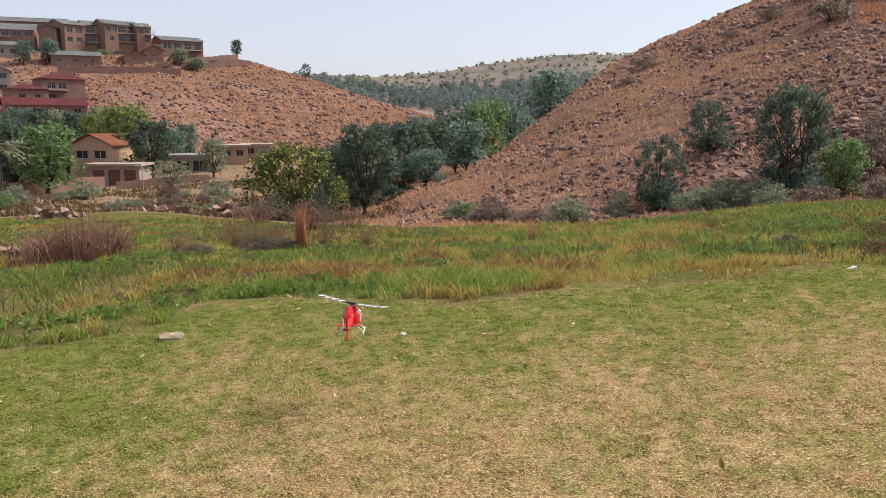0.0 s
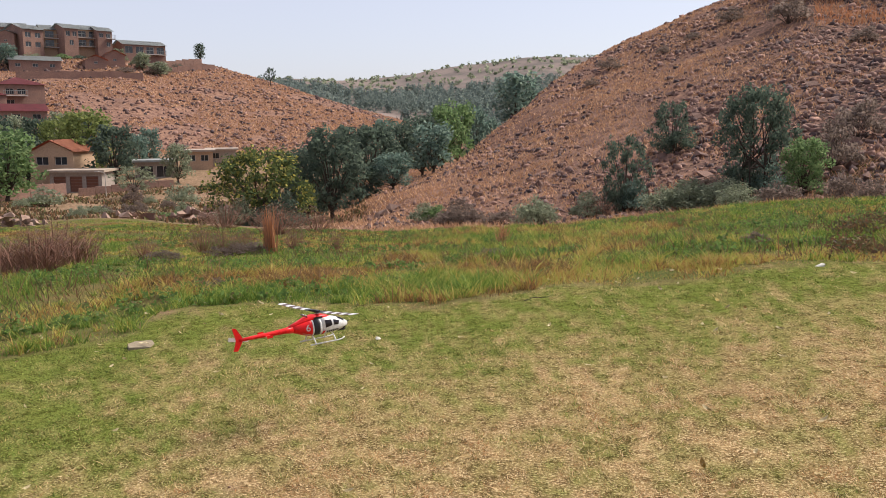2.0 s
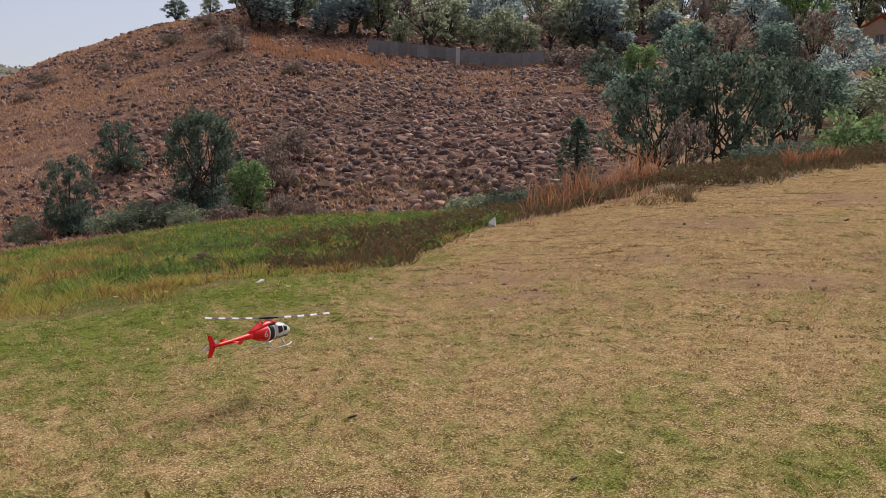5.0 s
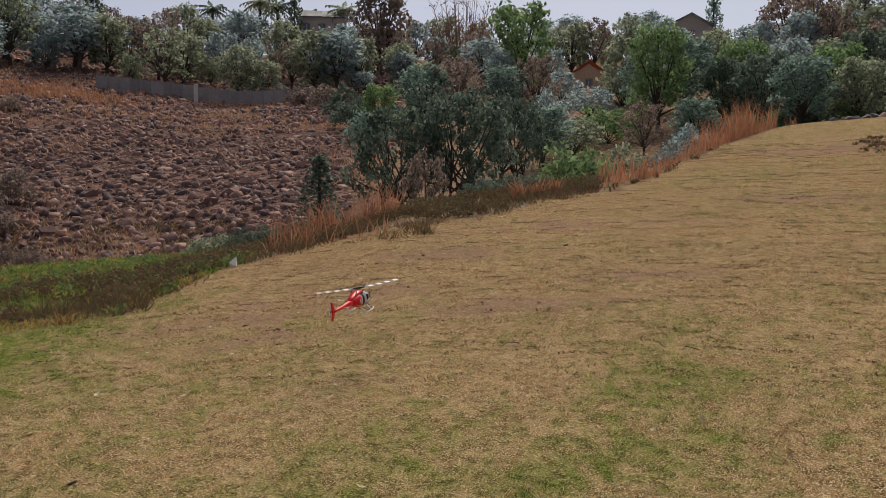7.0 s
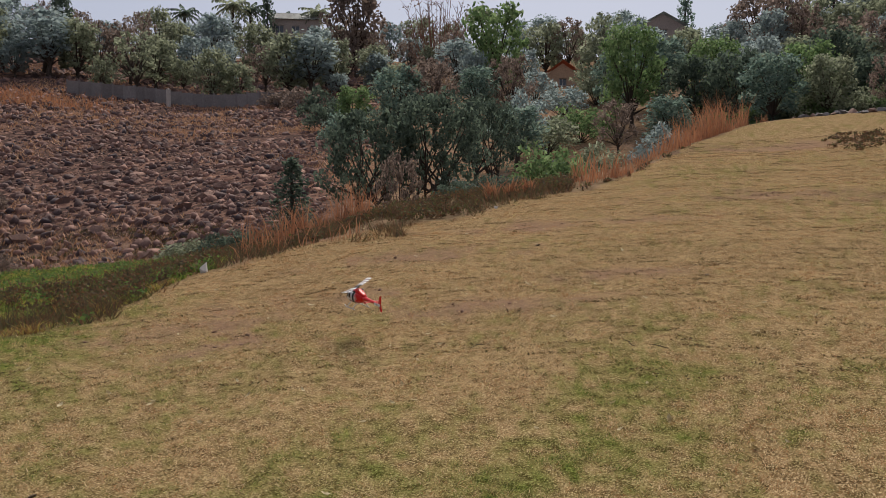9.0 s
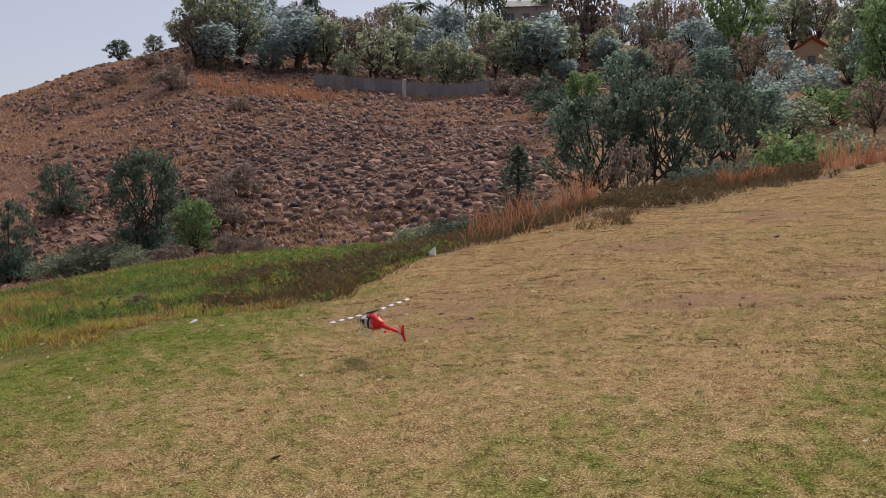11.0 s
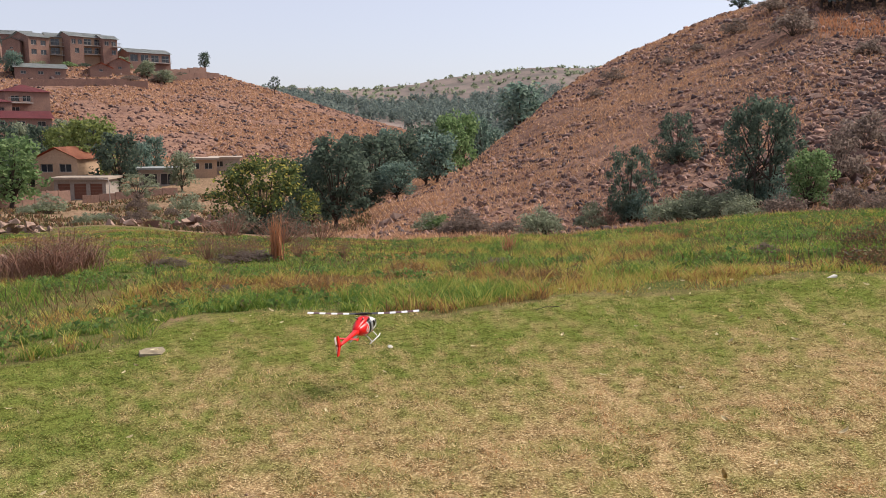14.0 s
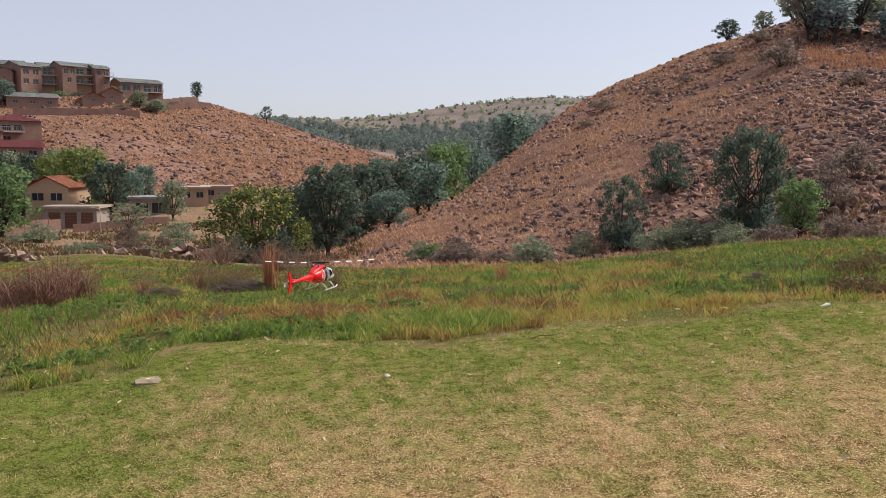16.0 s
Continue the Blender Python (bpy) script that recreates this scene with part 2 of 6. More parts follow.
def island(name, tones, rough=0.75, spec=0.12, dry=False, trans=0.0, passed=1.0):
    """Leaves or blades: the tone changes from piece to piece, and by patches over some metres."""
    m, nt, b = material(name, rough, 0, spec)
    geo = nt.nodes.new("ShaderNodeNewGeometry")
    cr = nt.nodes.new("ShaderNodeValToRGB")
    els = cr.color_ramp.elements
    while len(els) < len(tones):
        els.new(0.5)
    for k, tone in enumerate(tones):
        els[k].position, els[k].color = k / (len(tones) - 1), (*tone, 1)
    value = geo.outputs["Random Per Island"]
    if dry:
        add = nt.nodes.new("ShaderNodeMath")
        add.operation = "MULTIPLY_ADD"
        nt.links.new(value, add.inputs[0])
        add.inputs[1].default_value = 0.6
        sub = nt.nodes.new("ShaderNodeMath")
        sub.operation = "MULTIPLY_ADD"
        nt.links.new(attr(nt, "dry"), sub.inputs[0])
        sub.inputs[1].default_value, sub.inputs[2].default_value = 0.9, -0.25
        nt.links.new(sub.outputs[0], add.inputs[2])
        value = add.outputs[0]
    nt.links.new(value, cr.inputs[0])
    col = cr.outputs[0]
    nt.links.new(col, b.inputs["Base Color"])
    if trans:
        tl = nt.nodes.new("ShaderNodeBsdfTranslucent")
        nt.links.new(mix(nt, 1.0, col, (passed, passed, passed), "MULTIPLY") if passed != 1.0 else col, tl.inputs[0])
        ms = nt.nodes.new("ShaderNodeMixShader")
        ms.inputs[0].default_value = trans
        nt.links.new(b.outputs[0], ms.inputs[1])
        nt.links.new(tl.outputs[0], ms.inputs[2])
        nt.links.new(ms.outputs[0], nt.nodes["Material Output"].inputs[0])
    return m


def ground_material():
    m, nt, b = material("soil_and_turf", 1.0, 0, 0.0)
    n1, n2, n3 = noise_node(nt, 0.35, 6, 0.7), noise_node(nt, 3.0, 6, 0.7), noise_node(nt, 40.0, 4, 0.7)
    dry = mix(nt, ramp(nt, n2, 0.35, 0.65), (0.45, 0.31, 0.155), (0.27, 0.175, 0.085))
    green = mix(nt, ramp(nt, n2, 0.35, 0.65), (0.13, 0.165, 0.035), (0.19, 0.205, 0.05))
    turf = mix(nt, attr(nt, "dry"), green, dry)
    n4 = noise_node(nt, 11.0, 5, 0.75)
    turf = mix(nt, ramp(nt, n4, 0.44, 0.6), turf, mix(nt, 1.0, turf, (0.42, 0.40, 0.36), "MULTIPLY"))
    turf = mix(nt, ramp(nt, n3, 0.45, 0.75), turf, mix(nt, 1.0, turf, (0.5, 0.48, 0.45), "MULTIPLY"))
    n5, n6 = noise_node(nt, 95.0, 3, 0.75), noise_node(nt, 70.0, 3, 0.75, stretch=(1.0, 1.3, 1.0))
    turf = mix(nt, ramp(nt, n5, 0.5, 0.6), turf, mix(nt, 1.0, turf, (0.42, 0.4, 0.36), "MULTIPLY"))
    turf = mix(nt, ramp(nt, n6, 0.53, 0.62), turf, mix(nt, attr(nt, "dry"), (0.24, 0.29, 0.07), (0.66, 0.50, 0.28)))
    marsh = mix(nt, ramp(nt, n1, 0.4, 0.6), (0.095, 0.105, 0.035), (0.15, 0.115, 0.05))
    veld = mix(nt, ramp(nt, n1, 0.38, 0.62), (0.38, 0.225, 0.15), (0.25, 0.155, 0.12))
    veld = mix(nt, ramp(nt, n2, 0.42, 0.62), veld, (0.18, 0.105, 0.085))
    veld = mix(nt, ramp(nt, noise_node(nt, 0.9, 6, 0.75), 0.48, 0.62), veld, mix(nt, 1.0, veld, (0.5, 0.46, 0.46), "MULTIPLY"))
    veld = mix(nt, ramp(nt, n3, 0.5, 0.8), veld, mix(nt, 1.0, veld, (0.55, 0.5, 0.5), "MULTIPLY"))
    tc = nt.nodes.new("ShaderNodeTexCoord")
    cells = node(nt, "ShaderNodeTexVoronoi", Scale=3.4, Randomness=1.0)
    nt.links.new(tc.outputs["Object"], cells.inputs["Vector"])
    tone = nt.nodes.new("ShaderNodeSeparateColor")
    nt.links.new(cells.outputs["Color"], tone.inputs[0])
    # stones drawn flat: each cell's tone goes near-black towards its edge
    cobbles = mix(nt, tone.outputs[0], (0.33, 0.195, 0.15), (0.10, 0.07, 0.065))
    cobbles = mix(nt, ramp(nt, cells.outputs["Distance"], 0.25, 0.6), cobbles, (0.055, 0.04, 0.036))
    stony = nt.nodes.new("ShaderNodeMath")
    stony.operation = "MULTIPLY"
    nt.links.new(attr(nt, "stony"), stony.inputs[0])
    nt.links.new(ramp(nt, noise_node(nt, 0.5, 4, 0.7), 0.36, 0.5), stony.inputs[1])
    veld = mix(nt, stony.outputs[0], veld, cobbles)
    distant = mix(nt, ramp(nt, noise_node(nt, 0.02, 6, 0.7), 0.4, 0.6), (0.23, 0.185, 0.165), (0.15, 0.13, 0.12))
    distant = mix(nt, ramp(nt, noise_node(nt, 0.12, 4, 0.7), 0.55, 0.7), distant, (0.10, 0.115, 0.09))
    scrub = mix(nt, ramp(nt, n1, 0.4, 0.6), (0.23, 0.165, 0.10), (0.32, 0.21, 0.14))
    scrub = mix(nt, ramp(nt, n2, 0.45, 0.6), scrub, (0.13, 0.085, 0.055))
    col = mix(nt, attr(nt, "scrub"), veld, scrub)
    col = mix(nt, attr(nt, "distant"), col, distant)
    col = mix(nt, attr(nt, "meadow"), col, marsh)
    col = mix(nt, attr(nt, "lawn"), col, turf)
    col = mix(nt, attr(nt, "bare"), col, mix(nt, ramp(nt, n2, 0.4, 0.6), (0.22, 0.13, 0.095), (0.30, 0.185, 0.13)))
    nt.links.new(col, b.inputs["Base Color"])
    bump(nt, b, n3, 0.6, 0.03)
    return m


def flat(name, colour, rough=0.6, metal=0.0, spec=0.4):
    return surface(name, colour, tuple(c * 0.85 for c in colour), 3.0, rough, metal, 0.1, spec)


GROUND = ground_material()
LEAF = dict(
    dark=island("leaf_dark_green", [(0.045, 0.065, 0.05), (0.08, 0.11, 0.082), (0.13, 0.165, 0.12)], trans=0.55, passed=1.35),
    mid=island("leaf_green", [(0.08, 0.135, 0.055), (0.135, 0.205, 0.085), (0.21, 0.28, 0.13)], trans=0.55, passed=1.35),
    yellow=island("leaf_yellow_green", [(0.04, 0.06, 0.025), (0.07, 0.10, 0.04), (0.09, 0.12, 0.045), (0.13, 0.15, 0.05), (0.46, 0.40, 0.10)], trans=0.4, passed=1.35),
    olive=island("leaf_olive_grey", [(0.12, 0.14, 0.09), (0.18, 0.20, 0.135), (0.25, 0.27, 0.185)], trans=0.6, passed=1.6),
    brown=island("twig_brown", [(0.11, 0.085, 0.07), (0.155, 0.12, 0.10), (0.21, 0.165, 0.14)], trans=0.6, passed=1.5),
    # lightened and blued in part to stand in for haze over the woods
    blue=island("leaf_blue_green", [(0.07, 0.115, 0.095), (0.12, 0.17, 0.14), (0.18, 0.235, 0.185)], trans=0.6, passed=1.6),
)
LEAF["lime"] = island("leaf_lime_green", [(0.10, 0.13, 0.045), (0.165, 0.20, 0.065), (0.24, 0.27, 0.095)], trans=0.45, passed=1.35)
# haze over the woods is put into this paler, bluer leaf colour
LEAF["far"] = island("leaf_far_hazed_blue_grey", [(0.14, 0.18, 0.185), (0.195, 0.24, 0.235), (0.245, 0.29, 0.27)], trans=0.65, passed=1.6)
LEAF["gum"] = island("leaf_gum_grey_green", [(0.085, 0.11, 0.10), (0.13, 0.16, 0.145), (0.18, 0.21, 0.18)], trans=0.5, passed=1.7)
LEAF["weed"] = island("weed_leaf", [(0.06, 0.10, 0.03), (0.10, 0.17, 0.045), (0.15, 0.23, 0.06), (0.13, 0.10, 0.05)], trans=0.35, passed=1.7)
WEED = island("weed_blade", [(0.17, 0.095, 0.06), (0.115, 0.105, 0.05), (0.24, 0.125, 0.065), (0.085, 0.07, 0.05), (0.16, 0.17, 0.06)], 0.8, 0.1, trans=0.25)
RUST = island("rusty_grass_blade", [(0.37, 0.16, 0.085), (0.48, 0.225, 0.115), (0.43, 0.235, 0.13), (0.27, 0.125, 0.075)], 0.75, 0.15, trans=0.35)
TWIG = surface("reddish_twig", (0.33, 0.18, 0.125), (0.22, 0.12, 0.09), 8, 0.9, 0, 0.2, 0.1)
GRASS = island("turf_blade", [(0.05, 0.08, 0.015), (0.15, 0.22, 0.04), (0.34, 0.32, 0.085), (0.58, 0.42, 0.185), (0.80, 0.62, 0.37), (0.43, 0.22, 0.09)], 0.7, 0.2, dry=True, trans=0.4)
MARSH = island("meadow_blade", [(0.11, 0.19, 0.035), (0.235, 0.31, 0.06), (0.44, 0.43, 0.10), (0.50, 0.37, 0.11), (0.38, 0.20, 0.07), (0.19, 0.115, 0.06)], 0.65, 0.15, dry=True, trans=0.4)
STRAW = island("veld_grass_blade", [(0.48, 0.25, 0.13), (0.60, 0.37, 0.21), (0.50, 0.30, 0.18), (0.32, 0.18, 0.12)], 0.75, 0.2, trans=0.25)
BARK = surface("bark", (0.09, 0.07, 0.055), (0.055, 0.042, 0.035), 6, 0.9, 0, 0.6, 0.2)
ROCK = surface("hillside_rock", (0.33, 0.195, 0.145), (0.18, 0.12, 0.105), 0.8, 0.9, 0, 0.6, 0.25, 0.05, piece=0.6)
PALE_ROCK = surface("pale_rock", (0.46, 0.31, 0.235), (0.29, 0.20, 0.16), 1.2, 0.9, 0, 0.5, 0.25, 0.03, piece=0.4)


# ---- mesh helpers ----
def part(name, bm, mat, parent=None, label=""):
    me = bpy.data.meshes.new(name)
    bm.to_mesh(me)
    bm.free()
    me.materials.append(mat)
    ob = new(name, me)
    if parent is not None:
        ob.parent = parent
    if label:
        ob["label"] = label
    return ob


def smooth(ob):
    for p in ob.data.polygons:
        p.use_smooth = True
    return ob


def share(name, me, parent, mat=None, loc=(0, 0, 0), rot=(0, 0, 0), scale=(1, 1, 1), label=""):
    ob = new(name, me)
    ob.parent = parent
    ob.location, ob.rotation_euler, ob.scale = loc, rot, scale
    if mat:
        ob.material_slots[0].link = "OBJECT"
        ob.material_slots[0].material = mat
    if label:
        ob["label"] = label
    return ob


def empty(name, x, y, z, rz=0.0, scale=(1, 1, 1)):
    e = new(name)
    e.empty_display_size = 0.1
    e.location, e.rotation_euler, e.scale = (x, y, z), (0, 0, rz), scale
    return e


def raw(name, verts, faces, mat, parent=None, attrs=None):
    """A mesh from arrays: verts (n, 3), faces (m, 3 or 4)."""
    verts, faces = np.asarray(verts, np.float32), np.asarray(faces, np.int32)
    me = bpy.data.meshes.new(name)
    me.vertices.add(len(verts))
    me.vertices.foreach_set("co", verts.ravel())
    k = faces.shape[1]
    me.loops.add(faces.size)
    me.loops.foreach_set("vertex_index", faces.ravel())
    me.polygons.add(len(faces))
    me.polygons.foreach_set("loop_start", np.arange(0, faces.size, k, dtype=np.int32))
    me.update(calc_edges=True)
    for key, values in (attrs or {}).items():
        a = me.attributes.new(key, "FLOAT", "POINT")
        a.data.foreach_set("value", np.asarray(values, np.float32))
    me.materials.append(mat)
    ob = new(name, me)
    if parent is not None:
        ob.parent = parent
    return ob


def box(bm, x0, x1, y0, y1, z0, z1, m=None):
    v = [bm.verts.new((x, y, z)) for x, y, z in ((x0, y0, z0), (x1, y0, z0), (x1, y1, z0), (x0, y1, z0), (x0, y0, z1), (x1, y0, z1), (x1, y1, z1), (x0, y1, z1))]
    for f in ((0, 3, 2, 1), (4, 5, 6, 7), (0, 1, 5, 4), (1, 2, 6, 5), (2, 3, 7, 6), (3, 0, 4, 7)):
        bm.faces.new([v[i] for i in f])
    if m is not None:
        for q in v:
            q.co = m @ q.co
    return v


def tube(bm, pts, radii, n=6, cap=True):
    """A tapering round limb through pts."""
    rings = []
    for k, p in enumerate(pts):
        p = Vector(p)
        a = Vector(pts[max(k - 1, 0)])
        b = Vector(pts[min(k + 1, len(pts) - 1)])
        q = (b - a).to_track_quat("Z", "Y")
        rings.append([bm.verts.new(p + q @ Vector((radii[k] * math.cos(2 * math.pi * i / n), radii[k] * math.sin(2 * math.pi * i / n), 0))) for i in range(n)])
    for r, s in zip(rings, rings[1:]):
        for i in range(n):
            bm.faces.new((r[i], r[(i + 1) % n], s[(i + 1) % n], s[i]))
    if cap:
        bm.faces.new(rings[0][::-1])
        bm.faces.new(rings[-1])


def lathe(bm, stations, n=16):
    """A closed hull through stations (x, half width, z low, z high, squareness)."""
    rings = []
    for x, w, lo, hi, sq in stations:
        ring = []
        for i in range(n):
            a = 2 * math.pi * i / n
            c, s = math.cos(a), math.sin(a)
            e = 2 / sq
            ring.append(bm.verts.new((x, w * math.copysign(abs(c) ** e, c), (lo + hi) / 2 + (hi - lo) / 2 * math.copysign(abs(s) ** e, s))))
        rings.append(ring)
    for r, s in zip(rings, rings[1:]):
        for i in range(n):
            bm.faces.new((r[i], r[(i + 1) % n], s[(i + 1) % n], s[i]))
    bm.faces.new(rings[0])
    bm.faces.new(rings[-1][::-1])
    bmesh.ops.recalc_face_normals(bm, faces=bm.faces)


# ---- the ground ----
def build_ground():
    nr, na = LAND.shape
    verts = np.stack([LX, LY, LAND], -1).reshape(-1, 3)
    i, j = np.meshgrid(np.arange(nr - 1), np.arange(na), indexing="ij")
    k = (j + 1) % na
    faces = np.stack([i * na + j, (i + 1) * na + j, (i + 1) * na + k, i * na + k], -1).reshape(-1, 4)[:, ::-1]
    verts = np.concatenate([verts, [[0, 0, float(LAND[0].mean())]]])
    x, y = verts[:, 0], verts[:, 1]
    d, az = np.hypot(x, y), np.degrees(np.arctan2(x, y))
    lawn, meadow = is_lawn(x, y), is_meadow(x, y)
    bare = is_bare(x, y)
    attrs = dict(
        lawn=lawn, meadow=meadow, dry=np.clip(dryness(x, y), 0, 1), bare=bare,
        stony=np.interp(az, [-4, 6, 18, 26, 49, 52], [0.15, 0.3, 0.55, 0.9, 0.9, 0]) * np.clip((d - meadow_d(np.clip(az, -60, 120)) - 2) / 4, 0, 1) * np.clip((125 - d) / 20, 0, 1),
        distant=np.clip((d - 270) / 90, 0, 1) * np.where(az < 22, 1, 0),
        scrub=np.clip((-4 - az) / 3, 0, 1) * np.clip((172 - d) / 12, 0, 1) + np.clip((az - 49) / 4, 0, 1) + 0.8 * np.clip((az - 26) / 6, 0, 1) * np.clip((49 - az) / 3, 0, 1) * np.clip((meadow_d(az) + 13 - d) / 6, 0, 1),
    )
    c, j = len(verts) - 1, np.arange(0, na, 2)
    faces = np.concatenate([faces, np.stack([np.full(len(j), c), (j + 2) % na, (j + 1) % na, j], -1)])
    ob = raw("ground", verts, faces, GROUND, attrs=attrs)
    for p in ob.data.polygons:
        p.use_smooth = True
    return tagged(ob, "sloping field of patchy green and straw turf below dry stony hills", "ground", kind="structure")


build_ground()


# ---- grass ----
def blades(name, x, y, height, width, lean, mat, label, category, rng, drys=None, sink=0.01, simple=False):
    """Single bent blades of grass at x, y as one mesh."""
    n = len(x)
    z = ground(x, y) - sink
    a = rng.uniform(0, 2 * np.pi, n)
    w = width * rng.uniform(0.6, 1.3, n)
    h = height * rng.uniform(0.35, 1.3, n)
    la, ll = rng.uniform(0, 2 * np.pi, n), lean * rng.uniform(0.2, 1.3, n)
    lx, ly = np.cos(la) * ll * h, np.sin(la) * ll * h
    dx, dy = np.cos(a) * w / 2, np.sin(a) * w / 2
    v = np.empty((n, 5, 3))
    v[:, 0] = np.stack([x - dx, y - dy, z], -1)
    v[:, 1] = np.stack([x + dx, y + dy, z], -1)
    v[:, 2] = np.stack([x + dx * 0.8 + lx * 0.35, y + dy * 0.8 + ly * 0.35, z + h * 0.6], -1)
    v[:, 3] = np.stack([x - dx * 0.8 + lx * 0.35, y - dy * 0.8 + ly * 0.35, z + h * 0.6], -1)
    v[:, 4] = np.stack([x + lx, y + ly, z + h], -1)
    if simple:
        v = v[:, [0, 1, 4]]
        f = np.arange(n * 3).reshape(-1, 3)
    else:
        b = np.arange(n)[:, None] * 5
        f = np.concatenate([b + np.array([[0, 1, 2]]), b + np.array([[0, 2, 3]]), b + np.array([[3, 2, 4]])])
    dry = dryness(x, y) if drys is None else drys
    ob = raw(name, v.reshape(-1, 3), f, mat, attrs=dict(dry=np.repeat(dry, v.shape[1])))
    return tagged(ob, label, category, kind="stuff")


def scatter(rng, n, az0, az1, d0, d1, power=2.0):
    """Random places between two bearings and two distances, denser near the viewer for a power under 2."""
    az = np.radians(rng.uniform(az0, az1, n))
    d = (rng.uniform(d0**power, d1**power, n)) ** (1 / power)
    return d * np.sin(az), d * np.cos(az)


def leaf_cloud(rng, centres, radius, per, size, flat_z=0.8):
    """Leaf-shaped quads over the surfaces of many small balls."""
    n = len(centres) * per
    c = np.repeat(np.asarray(centres), per, axis=0)
    r = np.repeat(np.asarray(radius), per)
    v = rng.normal(0, 1, (n, 3))
    v /= np.linalg.norm(v, axis=1)[:, None]
    p = c + v * (r * rng.uniform(0.35, 1.12, n))[:, None] * np.array([1, 1, flat_z])
    q = rng.normal(0, 1, (n, 3)) + v * 0.9
    q /= np.linalg.norm(q, axis=1)[:, None]
    t = np.cross(q, rng.normal(0, 1, (n, 3)))
    t /= np.linalg.norm(t, axis=1)[:, None] + 1e-9
    b = np.cross(q, t)
    s = (size * rng.uniform(0.55, 1.35, n))[:, None]
    vs = np.stack([p - t * s, p - b * s * 0.55, p + t * s, p + b * s * 0.55], 1).reshape(-1, 3)
    return vs, np.arange(n * 4).reshape(-1, 4)


def build_grass():
    rng = np.random.default_rng(5)
    x, y = scatter(rng, 900000, -32, 90, 3.2, 24, 0.8)
    keep = (is_lawn(x, y) + is_meadow(x, y) > 0.5) & (is_bare(x, y) < rng.uniform(0.2, 1.2, len(x)))
    x, y = x[keep], y[keep]
    d = np.hypot(x, y)
    blades("lawn_grass", x, y, 0.008 + 0.020 * fbm(x, y, 0.3, 3, 8), 0.0042 + 0.0010 * d, 1.9, GRASS, "short matted turf, patchy green and straw-coloured", "grass", rng, np.clip(dryness(x, y) + rng.normal(0, 0.16, len(x)), 0, 1.3), simple=True)
    # coarse tufts standing out of the worn turf
    cx, cy = scatter(rng, 1500, -30, 90, 3.2, 30, 1.2)
    keep = is_lawn(cx, cy) > 0.6
    cx, cy = cx[keep], cy[keep]
    k = 26
    x = np.repeat(cx, k) + rng.normal(0, 0.045, len(cx) * k) * np.repeat(rng.uniform(0.5, 1.8, len(cx)), k)
    y = np.repeat(cy, k) + rng.normal(0, 0.03, len(cx) * k)
    blades("turf_tufts", x, y, 0.026 + 0 * x, 0.005 + 0.0006 * np.hypot(x, y), 1.1, GRASS, "coarse tufts standing out of the worn turf", "grass", rng, np.clip(dryness(x, y) + np.repeat(rng.uniform(-0.12, 0.35, len(cx)), k), 0, 1), simple=True)
    # low flattened dark blades in dashes, standing in for hummock shadows on the worn field
    cx, cy = scatter(rng, 2400, 30, 92, 6.0, 28, 1.3)
    keep = is_lawn(cx, cy) > 0.8
    cx, cy = cx[keep], cy[keep]
    k = 46
    u, v = rng.normal(0, 0.1, len(cx) * k) * np.repeat(rng.uniform(0.5, 1.7, len(cx)), k), rng.normal(0, 0.022, len(cx) * k)
    bearing = np.repeat(np.arctan2(cx, cy), k)
    x, y = np.repeat(cx, k) + u * np.cos(bearing) + v * np.sin(bearing), np.repeat(cy, k) - u * np.sin(bearing) + v * np.cos(bearing)
    blades("turf_shadow_dashes", x, y, 0.02 + 0 * x, 0.012 + 0.0014 * np.hypot(x, y), 1.6, WEED, "low brown hummocks in the worn field, their shadows put into dark dashes", "grass", rng, 0 * x, simple=True)
    # low matted growth of the meadow, then its tussocks one beside the other
    x, y = scatter(rng, 330000, -34, 50, 7.2, 44, 0.8)
    clump = fbm(x, y, 0.6, 3, 61)
    keep = (is_meadow(x, y) > 0.35) & (clump + rng.uniform(-0.15, 0.15, len(x)) > 0.44)
    x, y, clump = x[keep], y[keep], clump[keep]
    d, az = np.hypot(x, y), np.degrees(np.arctan2(x, y))

    def parched(px, py):
        pd, pa = np.hypot(px, py), np.degrees(np.arctan2(px, py))
        return (fbm(px, py, 1.5, 4, 71) - 0.5) * 3.6 + 0.21 + 0.5 * np.interp(pa, [26, 35, 46], [0, 0.5, 1]) + 0.08 * np.interp(pd, [8, 10, 14, 22], [-1.0, 0.4, 0.7, 0.2])
    blades("meadow_grass", x, y, 0.03 + 0.20 * np.clip(clump - 0.42, 0, 1), 0.004 + 0.001 * d, 0.9, MARSH, "uneven matted meadow of green and rusty grass", "grass", rng, np.clip(parched(x, y) + rng.normal(0, 0.12, len(x)), 0, 1), simple=True)
    cx, cy = scatter(rng, 18000, -33, 47, 7.4, 40, 0.9)
    keep = (is_meadow(cx, cy) > 0.5) & (fbm(cx, cy, 1.1, 3, 63) + rng.uniform(-0.1, 0.1, len(cx)) > 0.47)
    cx, cy = cx[keep], cy[keep]
    k = 34
    big = rng.uniform(0.45, 1.25, len(cx)) ** 1.5 * np.interp(np.degrees(np.arctan2(cx, cy)), [-30, 12, 24, 45], [1.0, 1.05, 0.75, 0.7]) * np.where(np.degrees(np.arctan2(cx, cy)) < 0, np.interp(np.hypot(cx, cy), [13, 18], [1, 0.4]), 1)
    a, r = rng.uniform(0, 6.283, len(cx) * k), 0.085 * np.sqrt(rng.uniform(0, 1, len(cx) * k)) * np.repeat(big, k)
